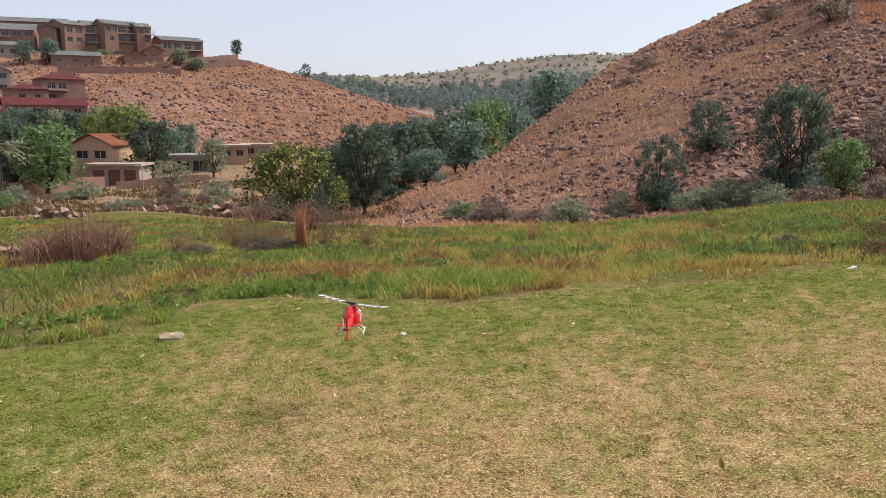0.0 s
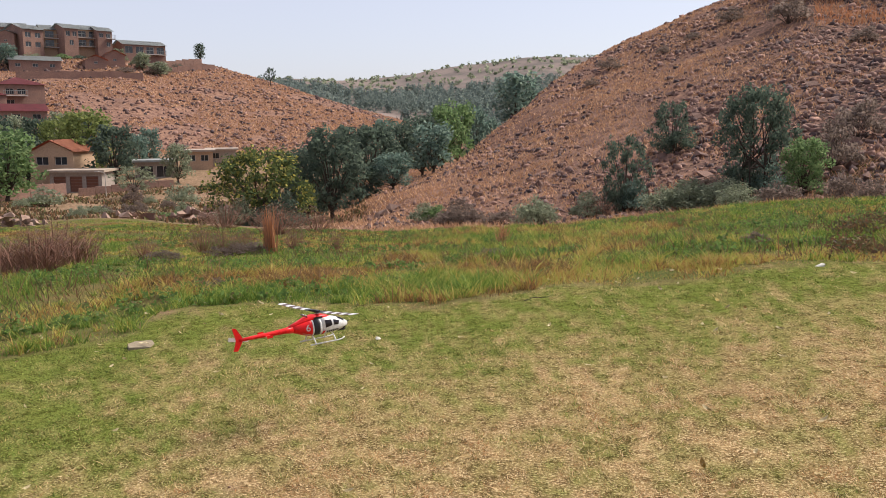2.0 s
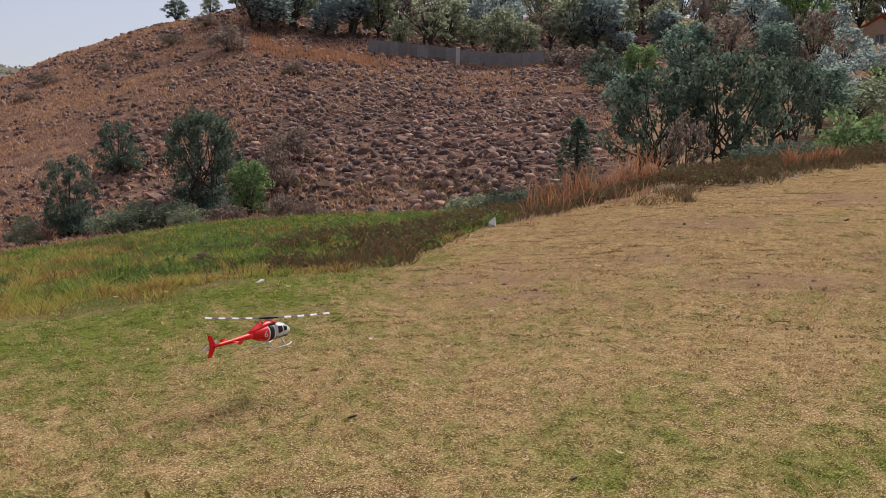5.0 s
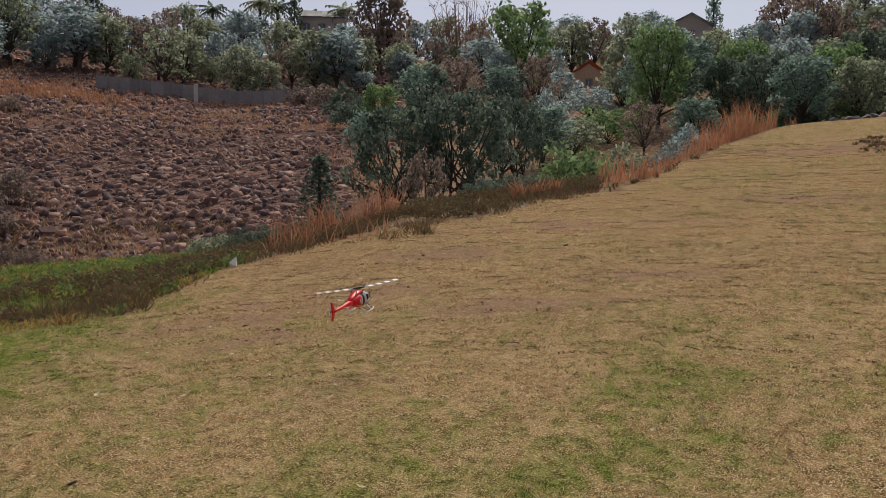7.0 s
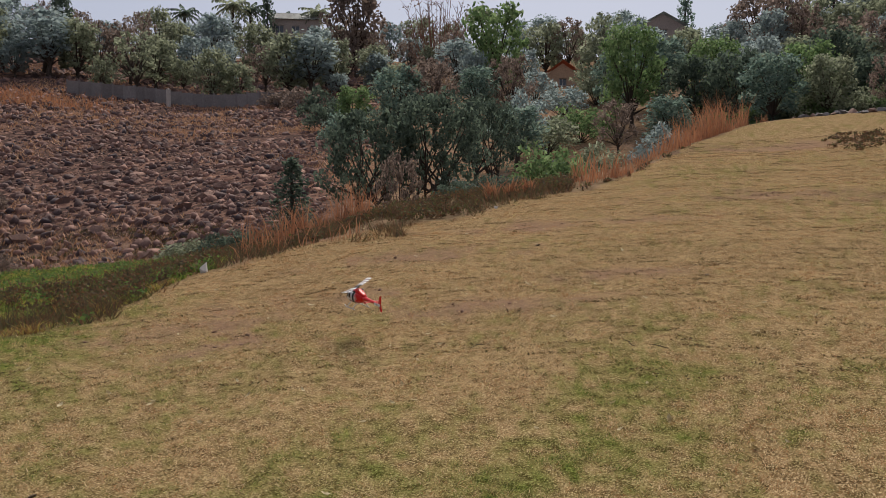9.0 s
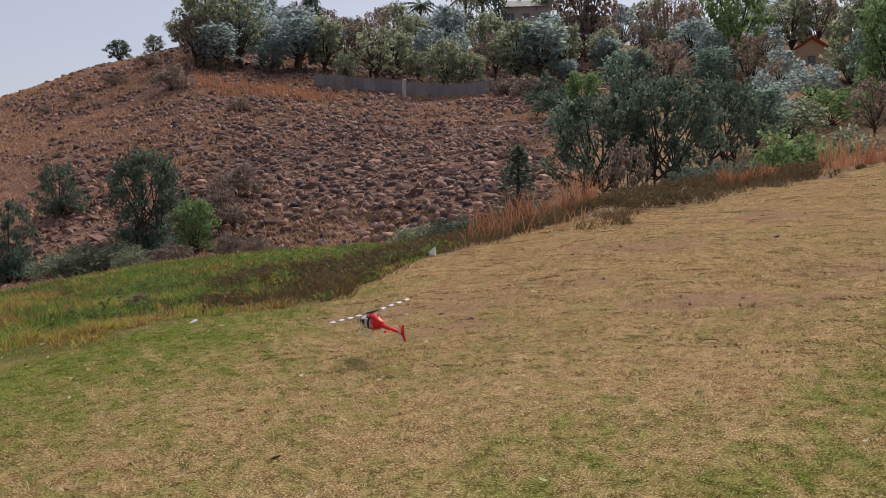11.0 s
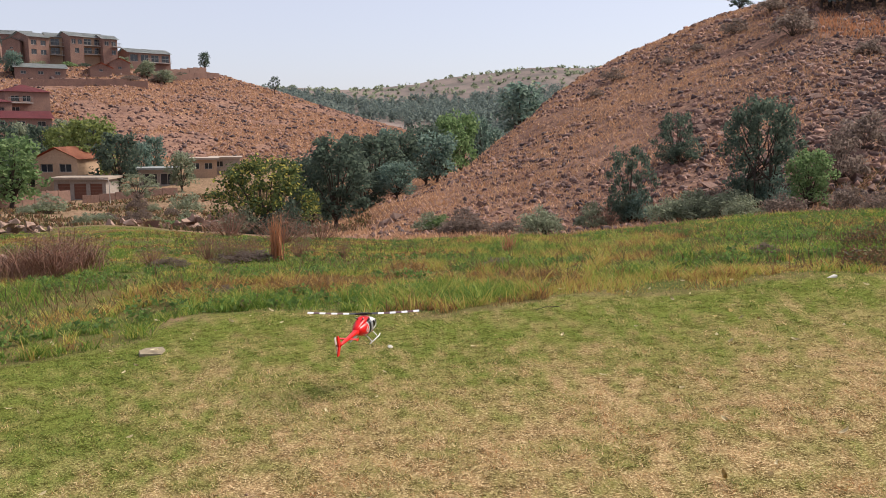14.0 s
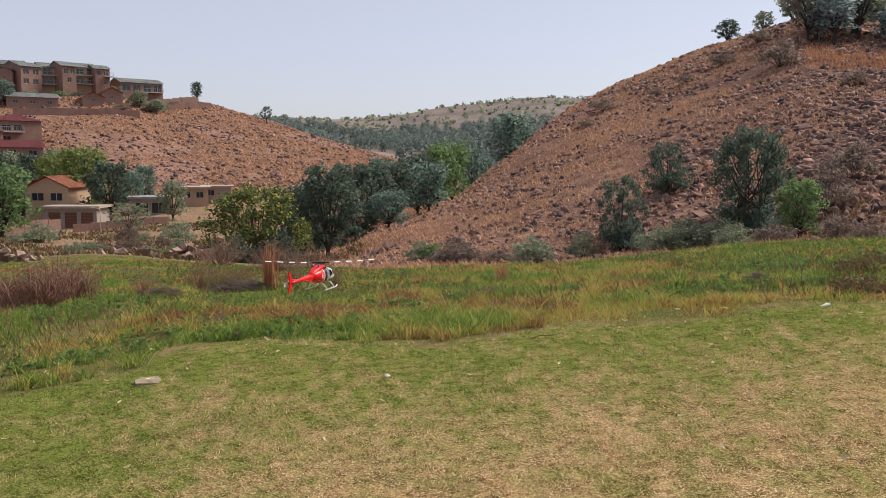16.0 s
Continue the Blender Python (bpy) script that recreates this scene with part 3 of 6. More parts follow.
    x, y = np.repeat(cx, k) + r * np.cos(a), np.repeat(cy, k) + r * np.sin(a)
    tone = np.repeat(np.clip(parched(cx, cy) + rng.normal(-0.08, 0.22, len(cx)), 0, 1), k)
    tall, d = np.repeat(0.145 * big, k), np.hypot(x, y)
    for pick, plain in ((d < 12, False), (d >= 12, True)):
        blades("meadow_tussocks", x[pick], y[pick], tall[pick], (0.004 + 0.0007 * d)[pick] * (1.25 if plain else 1), 1.3, MARSH, "crowded tussocks of arching green and straw grass", "grass", rng, tone[pick], simple=plain)
    # broad-leaved weeds and dead stalks among them
    cx, cy = scatter(rng, 5200, -30, 48, 8.6, 36, 1.1)
    az = np.degrees(np.arctan2(cx, cy))
    keep = (is_meadow(cx, cy) > 0.5) & (fbm(cx, cy, 2.2, 3, 65) + np.interp(az, [-30, 14, 22, 40], [-0.06, -0.04, 0.1, 0.12]) > 0.53)
    cx, cy = cx[keep], cy[keep]
    cz = ground(cx, cy)
    vs, fs = leaf_cloud(rng, np.stack([cx, cy, cz + 0.07], -1), rng.uniform(0.06, 0.15, len(cx)), 22, 0.03 + 0 * np.repeat(cx, 22), 0.75)
    tagged(raw("meadow_weeds", vs, fs, LEAF["weed"]), "low broad-leaved green weeds in the meadow", "weeds", kind="stuff")
    x, y = scatter(rng, 16000, -32, 50, 9.5, 34, 1.1)
    keep = (is_meadow(x, y) > 0.4) & (fbm(x, y, 1.7, 3, 67) > 0.53)
    x, y = x[keep], y[keep]
    blades("dead_stalks", x, y, 0.26 + 0 * x, 0.008 + 0.0006 * np.hypot(x, y), 0.8, WEED, "brown dead stalks standing in the meadow", "weeds", rng, 0 * x, simple=True)
    # dry veld on the hills
    x, y = scatter(rng, 230000, -24, 60, 24, 125, 1.2)
    d, az = np.hypot(x, y), np.degrees(np.arctan2(x, y))
    keep = (is_meadow(x, y) < 0.3) & (is_lawn(x, y) < 0.3) & (az > -6) & (fbm(x, y, 6, 3, 81) + rng.uniform(-0.15, 0.15, len(x)) > np.interp(az, [0, 20, 28, 40, 50], [0.34, 0.40, 0.50, 0.60, 0.64]))
    x, y = x[keep], y[keep]
    d = np.hypot(x, y)
    blades("veld_grass", x, y, 0.10 + 0.22 * fbm(x, y, 1.5, 2, 82), 0.03 + 0.0011 * d, 1.1, STRAW, "dry orange-brown grass on the stony hillside", "dry grass", rng, 0 * x, simple=True)
    x, y = scatter(rng, 90000, -26, 2, 165, 268, 1.4)
    keep = fbm(x, y, 12, 3, 83) > 0.42
    x, y = x[keep], y[keep]
    blades("far_veld_grass", x, y, 0.36 + 0 * x, 0.28 + 0 * x, 1.0, STRAW, "dry orange-brown grass on the far hill", "dry grass", rng, 0 * x, simple=True)
    x, y = scatter(rng, 60000, 28, 66, 9.5, 22, 1.4)
    d, az = np.hypot(x, y), np.degrees(np.arctan2(x, y))
    e = edge_d(az)
    keep = (d > e - 1.6 + 2.4 * fbm(x, y, 0.8, 3, 95)) & (d < e + np.interp(az, [34, 44, 56, 66], [7, 6, 5, 3])) & (fbm(x, y, 0.7, 3, 96) + rng.uniform(-0.12, 0.12, len(x)) > np.interp(az, [28, 38, 44, 60], [0.72, 0.5, 0.42, 0.42]))
    x, y = x[keep], y[keep]
    blades("field_edge_weeds", x, y, 0.03 + 0.26 * fbm(x, y, 0.6, 2, 97), 0.016 + 0 * x, 1.1, WEED, "brown and olive weeds along the edge of the field", "weeds", rng, 0 * x, simple=True)
    cx, cy = scatter(rng, 5200, 27, 66, 9.5, 22, 1.4)
    d, az = np.hypot(cx, cy), np.degrees(np.arctan2(cx, cy))
    keep = (d > edge_d(az) + 0.1) & (d < edge_d(az) + np.interp(az, [30, 44, 56, 66], [6, 5.5, 4.5, 2.5])) & (fbm(cx, cy, 1.1, 3, 77) > 0.47)
    cx, cy = cx[keep], cy[keep]
    rad = rng.uniform(0.05, 0.16, len(cx))
    vs, fs = leaf_cloud(rng, np.stack([cx, cy, ground(cx, cy) + 0.8 * rad], -1), rad, 24, 0.028 + 0 * np.repeat(cx, 24), 0.9)
    tagged(raw("edge_undergrowth", vs, fs, WEED), "low tangled brown and olive undergrowth beyond the field's edge", "weeds", kind="stuff")
    x, y = scatter(rng, 24000, -31, -3, 44, 112, 1.4)
    keep = (fbm(x, y, 5, 3, 85) + rng.uniform(-0.1, 0.1, len(x)) > 0.45) & (is_meadow(x, y) < 0.5)
    x, y = x[keep], y[keep]
    blades("rough_grass", x, y, 0.3 + 0 * x, 0.05 + 0.0012 * np.hypot(x, y), 0.8, WEED, "rough dry grass on the valley floor", "grass", rng, np.clip((fbm(x, y, 7, 3, 87) - 0.5) * 3 + 0.85, 0, 1))
    x, y = scatter(rng, 42000, 26, 50, 20, 42, 1.4)
    az = np.degrees(np.arctan2(x, y))
    keep = (is_meadow(x, y) < 0.4) & (np.hypot(x, y) < meadow_d(az) + 12) & (fbm(x, y, 2.5, 3, 89) > 0.42)
    x, y = x[keep], y[keep]
    blades("slope_foot_grass", x, y, 0.12 + 0 * x, 0.04 + 0 * x, 1.0, WEED, "dull olive grass between the stones at the foot of the slope", "grass", rng, np.clip(0.35 + 0.9 * (fbm(x, y, 1.5, 2, 90) - 0.4), 0, 1))
    x, y = scatter(rng, 3600, 25.5, 36, 78, 97, 2.0)
    d, az = np.hypot(x, y), np.degrees(np.arctan2(x, y))
    keep = (fbm(x, y, 6, 3, 98) + rng.uniform(-0.15, 0.15, len(x)) > 0.48) & (d < 93 - 0.6 * (az - 26))
    x, y = x[keep], y[keep]
    blades("crest_grass", x, y, 0.55 + 0 * x, 0.09 + 0 * x, 0.8, RUST, "tall orange grass below the trees on the crest", "dry grass", rng, 0 * x)
    # rusty tall grass along the lawn's edge: a low fringe, then two tall stands
    x, y = scatter(rng, 20000, 44, 71, 13, 30, 1.5)
    d, az = np.hypot(x, y), np.degrees(np.arctan2(x, y))
    e = edge_d(az)
    keep = (d > e - 0.4) & (d < e + np.interp(az, [44, 50, 58, 63, 71], [2.2, 2.6, 1.4, 0.6, 2.5])) & (fbm(x, y, 1.6, 3, 91) > np.interp(az, [44, 50, 55, 63, 67, 71], [0.55, 0.52, 0.68, 0.66, 0.62, 0.52]))
    x, y, az = x[keep], y[keep], az[keep]
    blades("rusty_fringe", x, y, np.interp(az, [44, 54, 58, 64, 71], [0.5, 0.5, 0.3, 0.25, 0.5]) * np.clip(2.4 * fbm(x, y, 1.3, 3, 93) - 0.35, 0.15, 2), 0.018 + 0 * x, 0.75, RUST, "rusty dry grass along the edge of the field", "dry grass", rng, 0 * x)
    for a0, a1, back, h, n in ((64.8, 70.2, 2.6, 0.62, 6000), (69.6, 78.8, 4.6, 0.9, 15000)):
        x, y = scatter(rng, n, a0, a1, 15, 44, 2.0)
        d, az = np.hypot(x, y), np.degrees(np.arctan2(x, y))
        u, v = (az - (a0 + a1) / 2) / (a1 - a0) * 2, (d - edge_d(az) - back / 2) / back * 2
        keep = u * u + v * v + (fbm(x, y, 1.5, 3, 94) - 0.5) * 4.0 < 0.75
        x, y, u = x[keep], y[keep], u[keep]
        blades("rusty_tall_grass", x, y, h * (1.1 - 0.5 * u * u) * np.clip(2.6 * fbm(x, y, 1.2, 3, 93) - 0.35, 0.25, 1.5), 0.02 + 0 * x, 0.5, RUST, "waist-high rusty dry grass at the upper edge of the field", "dry grass", rng, 0 * x)
    x, y = scatter(rng, 40000, 62, 88, 15, 36, 1.6)
    d, az = np.hypot(x, y), np.degrees(np.arctan2(x, y))
    mound = np.exp(-(((az - 83.5) / 3.4) ** 2 + ((d - 25) / 4.5) ** 2)) + np.exp(-(((az - 69.5) / 6.0) ** 2 + ((d - edge_d(az) - 0.3) / 1.3) ** 2))
    keep = mound * (0.25 + 1.5 * fbm(x, y, 1.2, 3, 99)) > rng.uniform(0.6, 2.0, len(x))
    x, y = x[keep], y[keep]
    x, y = x[::4], y[::4]
    rad = rng.uniform(0.06, 0.17, len(x))
    vs, fs = leaf_cloud(rng, np.stack([x, y, ground(x, y) + 0.4 * rad], -1), rad, 22, 0.035 + 0 * np.repeat(x, 22), 0.55)
    tagged(raw("mound_weeds", vs, fs, WEED), "brown and olive weeds on the low mounds of the field", "weeds", kind="stuff")


build_grass()


# ---- rocks ----
def rock_mesh(name, seed, mat):
    rng = random.Random(seed)
    bm = bmesh.new()
    for _ in range(10):
        v = Vector((rng.gauss(0, 1), rng.gauss(0, 1), rng.gauss(0, 1))).normalized()
        bm.verts.new((v.x * rng.uniform(0.7, 1.25), v.y * rng.uniform(0.5, 1.0), v.z * rng.uniform(0.5, 0.95)))
    res = bmesh.ops.convex_hull(bm, input=bm.verts)
    bmesh.ops.delete(bm, geom=[g for g in res["geom_interior"] if isinstance(g, bmesh.types.BMVert)], context="VERTS")
    bmesh.ops.recalc_face_normals(bm, faces=bm.faces)
    me = bpy.data.meshes.new(name)
    bm.to_mesh(me)
    bm.free()
    me.materials.append(mat)
    return me


ROCKS = [rock_mesh("boulder", 100 + k, ROCK) for k in range(8)]


def build_rocks():
    rng = np.random.default_rng(11)
    # countless stones on the slopes, joined
    x, y = scatter(rng, 60000, -3, 53, 22, 122, 1.1)
    d, az = np.hypot(x, y), np.degrees(np.arctan2(x, y))
    dens = fbm(x, y, 7, 3, 101) + np.interp(az, [-3, 8, 18, 24, 30, 48, 53], [0.03, 0.07, 0.12, 0.18, 0.22, 0.22, 0.0])
    keep = (is_meadow(x, y) < 0.2) & (is_lawn(x, y) < 0.2) & (d > meadow_d(az) + 2.5) & (dens > rng.uniform(0.44, 0.72, len(x)))
    x, y = x[keep], y[keep]
    size = (0.055 + 0.36 * rng.uniform(0, 1, len(x)) ** 4.5) * np.interp(np.hypot(x, y), [25, 60, 110], [0.8, 1.0, 1.4]) * np.interp(np.degrees(np.arctan2(x, y)), [0, 16, 26], [0.75, 0.85, 1.0])
    x2, y2 = scatter(rng, 5000, -27, 1, 172, 262, 1.6)
    x, y, size = np.append(x, x2), np.append(y, y2), np.append(size, 0.25 + 0.6 * rng.uniform(0, 1, len(x2)) ** 2.5)
    vs, fs, base = [], [], 0
    shapes = []
    for me in ROCKS:
        co = np.array([v.co[:] for v in me.vertices])
        tri = np.array([p.vertices[:] for p in me.polygons if len(p.vertices) == 3])
        shapes.append((co, tri))
    z = ground(x, y)
    turn = rng.uniform(0, 6.28, len(x))
    for k in range(len(x)):
        co, tri = shapes[k % 8]
        c, s = math.cos(turn[k]), math.sin(turn[k])
        vs.append(np.stack([(co[:, 0] * c - co[:, 1] * s) * size[k] + x[k], (co[:, 0] * s + co[:, 1] * c) * size[k] + y[k], co[:, 2] * size[k] + z[k] + 0.05 * size[k]], -1))
        fs.append(tri + base)
        base += len(co)
    m, nt, b = material("scattered_stone", 0.9, 0, 0.25)
    geo = nt.nodes.new("ShaderNodeNewGeometry")
    col = mix(nt, geo.outputs["Random Per Island"], (0.35, 0.205, 0.155), (0.07, 0.053, 0.056))
    col = mix(nt, ramp(nt, noise_node(nt, 5, 4, 0.7), 0.45, 0.7), col, mix(nt, 1.0, col, (0.55, 0.52, 0.52), "MULTIPLY"))
    nt.links.new(col, b.inputs["Base Color"])
    bump(nt, b, noise_node(nt, 9, 4, 0.7), 0.6, 0.04)
    ob = raw("scree", np.concatenate(vs), np.concatenate(fs), m)
    tagged(ob, "loose pinkish-brown stones strewn over the dry slopes", "stones", kind="stuff")
    # the larger boulders, one by one
    n = 0
    while n < 290:
        az, d = (rng.uniform(2, 50), rng.uniform(26, 80)) if n % 3 else (rng.uniform(15, 27), rng.uniform(40, 60))
        if d < meadow_d(az) + 4:
            continue
        if fbm(*polar(az, d), 7, 3, 101) < (0.47 if az > 15 else 0.58):
            continue
        px, py, pz = on_ground(az, d)
        r = 0.2 + 0.36 * rng.uniform(0, 1) ** 2
        o = new("boulder", ROCKS[n % 8])
        o.location, o.rotation_euler, o.scale = (px, py, pz + 0.15 * r), (0, 0, rng.uniform(0, 6.28)), (r, r * rng.uniform(0.7, 1), r * rng.uniform(0.7, 1))
        tagged(o, "angular pinkish-brown boulder lying on the slope", "boulder", "boulders on the hillside")
        n += 1


build_rocks()


# ---- trees ----
def tree_meshes(kind, seed, far=False):
    """Trunk and crown of one tree, one metre high, to be scaled."""
    rng = np.random.default_rng(seed)
    bm = bmesh.new()
    tips, rad = [], []
    if kind in ("round", "open", "tall"):
        fork = dict(round=0.12, open=0.2, tall=0.25)[kind]
        wide = dict(round=0.40, open=0.50, tall=0.27)[kind]
        tube(bm, [(0, 0, -0.04), (0.01, 0, fork * 0.5), (0.015, 0.01, fork)], [0.034, 0.026, 0.022], 7)
        k = dict(round=40, open=34, tall=34)[kind]
        for i in range(k):
            a = i * 2.4 + rng.uniform(-0.4, 0.4)
            u = (i + 0.5) / k
            h = fork + 0.05 + (0.94 - fork) * (1 - u) ** 0.8
            w = wide * math.sin(math.pi * (0.16 + 0.62 * (1 - (h - fork) / (1 - fork)))) ** 0.8 * rng.uniform(0.4, 1.0)
            tip = (w * math.cos(a), w * math.sin(a), h)
            mid = (tip[0] * 0.45, tip[1] * 0.45, fork + (h - fork) * 0.55)
            if i % 2 == 0:
                tube(bm, [(0.015, 0.01, fork * rng.uniform(0.8, 1)), mid, tip], [0.013, 0.008, 0.003], 4, False)
            tips.append(tip)
            rad.append(rng.uniform(0.085, 0.15) * (0.8 if kind == "open" else 1))
        per, size = dict(round=(95, 0.026), open=(70, 0.024), tall=(80, 0.024))[kind]
    elif kind == "conifer":
        tube(bm, [(0, 0, -0.04), (0, 0, 0.5), (0, 0, 0.96)], [0.025, 0.016, 0.004], 6)
        for i in range(34):
            h = 0.12 + 0.86 * i / 34
            a, w = i * 2.4, 0.20 * (1.05 - h) ** 0.8 * rng.uniform(0.5, 1)
            tips.append((w * math.cos(a), w * math.sin(a), h))
            rad.append(0.045 + 0.06 * (1 - h))
            tube(bm, [(0, 0, h - 0.02), tips[-1]], [0.006, 0.002], 3, False)
        per, size = 50, 0.02
    elif kind == "stand":
        feet = [(0.10 * math.cos(q), 0.10 * math.sin(q)) for q in (0.3, 1.7, 2.9, 4.1, 5.4)]
        for i in range(48):
            a, u = i * 2.4 + rng.uniform(-0.3, 0.3), (i + 0.5) / 48
            h = 0.36 + 0.58 * (1 - u) ** 0.75
            w = 0.50 * math.sqrt(max(0.06, 1 - ((h - 0.52) / 0.46) ** 2)) * rng.uniform(0.45, 1.0)
            tip = (w * math.cos(a), w * math.sin(a), h)
            fx, fy = feet[i % 5]
            if i % 2 == 0:
                tube(bm, [(fx, fy, -0.05), (fx * 1.6, fy * 1.6, 0.28), (tip[0] * 0.6, tip[1] * 0.6, 0.28 + (h - 0.28) * 0.6), tip], [0.013, 0.010, 0.006, 0.002], 5, False)
            tips.append(tip)
            rad.append(rng.uniform(0.07, 0.135))
        per, size = 95, 0.021
    elif kind == "bush":
        for i in range(22):
            a, w, h = i * 2.4, 0.5 * math.sqrt((i + 0.5) / 22), 0
            h = 0.12 + 0.7 * (1 - (w / 0.55) ** 2) * rng.uniform(0.35, 1)
            tips.append((w * math.cos(a), w * math.sin(a), h))
            rad.append(rng.uniform(0.13, 0.2))
            tube(bm, [(0, 0, -0.04), (tips[-1][0] * 0.5, tips[-1][1] * 0.5, h * 0.6), tips[-1]], [0.008, 0.005, 0.002], 4, False)
        per, size = 90, 0.034
    elif kind == "bare":
        for i in range(70):
            a, w = i * 2.4, 0.48 * math.sqrt((i + 0.5) / 70)
            h = rng.uniform(0.45, 1.0) * (1 - 0.5 * (w / 0.48) ** 2)
            mid = (w * 0.7 * math.cos(a), w * 0.7 * math.sin(a), h * 0.45)
            tip = (w * math.cos(a), w * math.sin(a), h)
            tube(bm, [(0, 0, -0.04), mid, tip], [0.008, 0.005, 0.0015], 3, False)
            for _ in range(4):
                u = rng.uniform(0.4, 1)
                s = Vector(mid).lerp(Vector(tip), u)
                tube(bm, [s, s + Vector((rng.uniform(-0.1, 0.1), rng.uniform(-0.1, 0.1), rng.uniform(0.02, 0.12)))], [0.004, 0.0015], 3, False)
            tips.append(tip)
            rad.append(0.1)
        per, size = 9, 0.012
    elif kind == "palm":
        tube(bm, [(0, 0, -0.04), (0.01, 0, 0.4), (0, 0, 0.74)], [0.035, 0.026, 0.022], 8)
    me_t = bpy.data.meshes.new("trunk")
    if kind == "palm":
        bm.to_mesh(me_t)
        bm.free()
        vs, fs = [], []
        for i in range(26):
            a, up = i * 2.4, 0.9 - 1.5 * (i / 26)
            prev = Vector((0, 0, 0.74))
            for s in range(7):
                u = s / 6
                r = 0.30 * u
                p = Vector((r * math.cos(a), r * math.sin(a), 0.74 + 0.26 * u * up - 0.14 * u * u))
                side = Vector((-math.sin(a), math.cos(a), 0)) * 0.05 * math.sin(math.pi * min(1, 0.15 + u * 0.8))
                if s:
                    for sg in (-1, 1):
                        b = len(vs)
                        vs += [prev, p, p + side * sg + Vector((0, 0, -0.03)), p + side * sg * 0.8 + Vector((0, 0, -0.035)) - (p - prev) * 0.2]
                        fs.append((b, b + 1, b + 2, b + 3))
                prev = p
        vs, fs = np.array([v[:] for v in vs]), np.array(fs)
    else:
        bm.to_mesh(me_t)
        bm.free()
        vs, fs = leaf_cloud(rng, tips, rad, per * 11 // 20 if far else per, size * (1.25 if far else 0.98))
    me_t.materials.append(BARK)
    ob = raw("crown", vs, fs, LEAF["mid"])
    me_c = ob.data
    bpy.data.objects.remove(ob)
    return me_t, me_c


TREES = {k: [tree_meshes(k, s) for s in seeds] for k, seeds in dict(round=(1, 2, 3), open=(4, 5), tall=(6, 7), conifer=(8, 9), bush=(10, 11, 12), bare=(13, 14), palm=(15,), stand=(16, 17)).items()}
FAR_TREES = {k: [tree_meshes(k, s + 50, True) for s in (1, 2, 3)] for k in TREES}
COUNT = [0]


def tree(kind, leaf, az, d, height, width, label, name="tree", category="tree", group="", sink=0.0):
    x, y, z = on_ground(az, d)
    n = COUNT[0] = COUNT[0] + 1
    pool = (FAR_TREES if d > 70 else TREES)[kind]
    me_t, me_c = pool[n % len(pool)]
    base = dict(round=0.95, open=1.15, tall=0.68, conifer=0.46, bush=1.25, bare=0.95, palm=0.6, stand=1.1)[kind]
    w = width / base
    e = empty(name, x, y, z - sink, n * 2.1, (w, w, height))
    share("trunk", me_t, e, TWIG if kind == "bare" else None)
    share("crown", me_c, e, LEAF[leaf])
    return tagged(e, label, category, group)


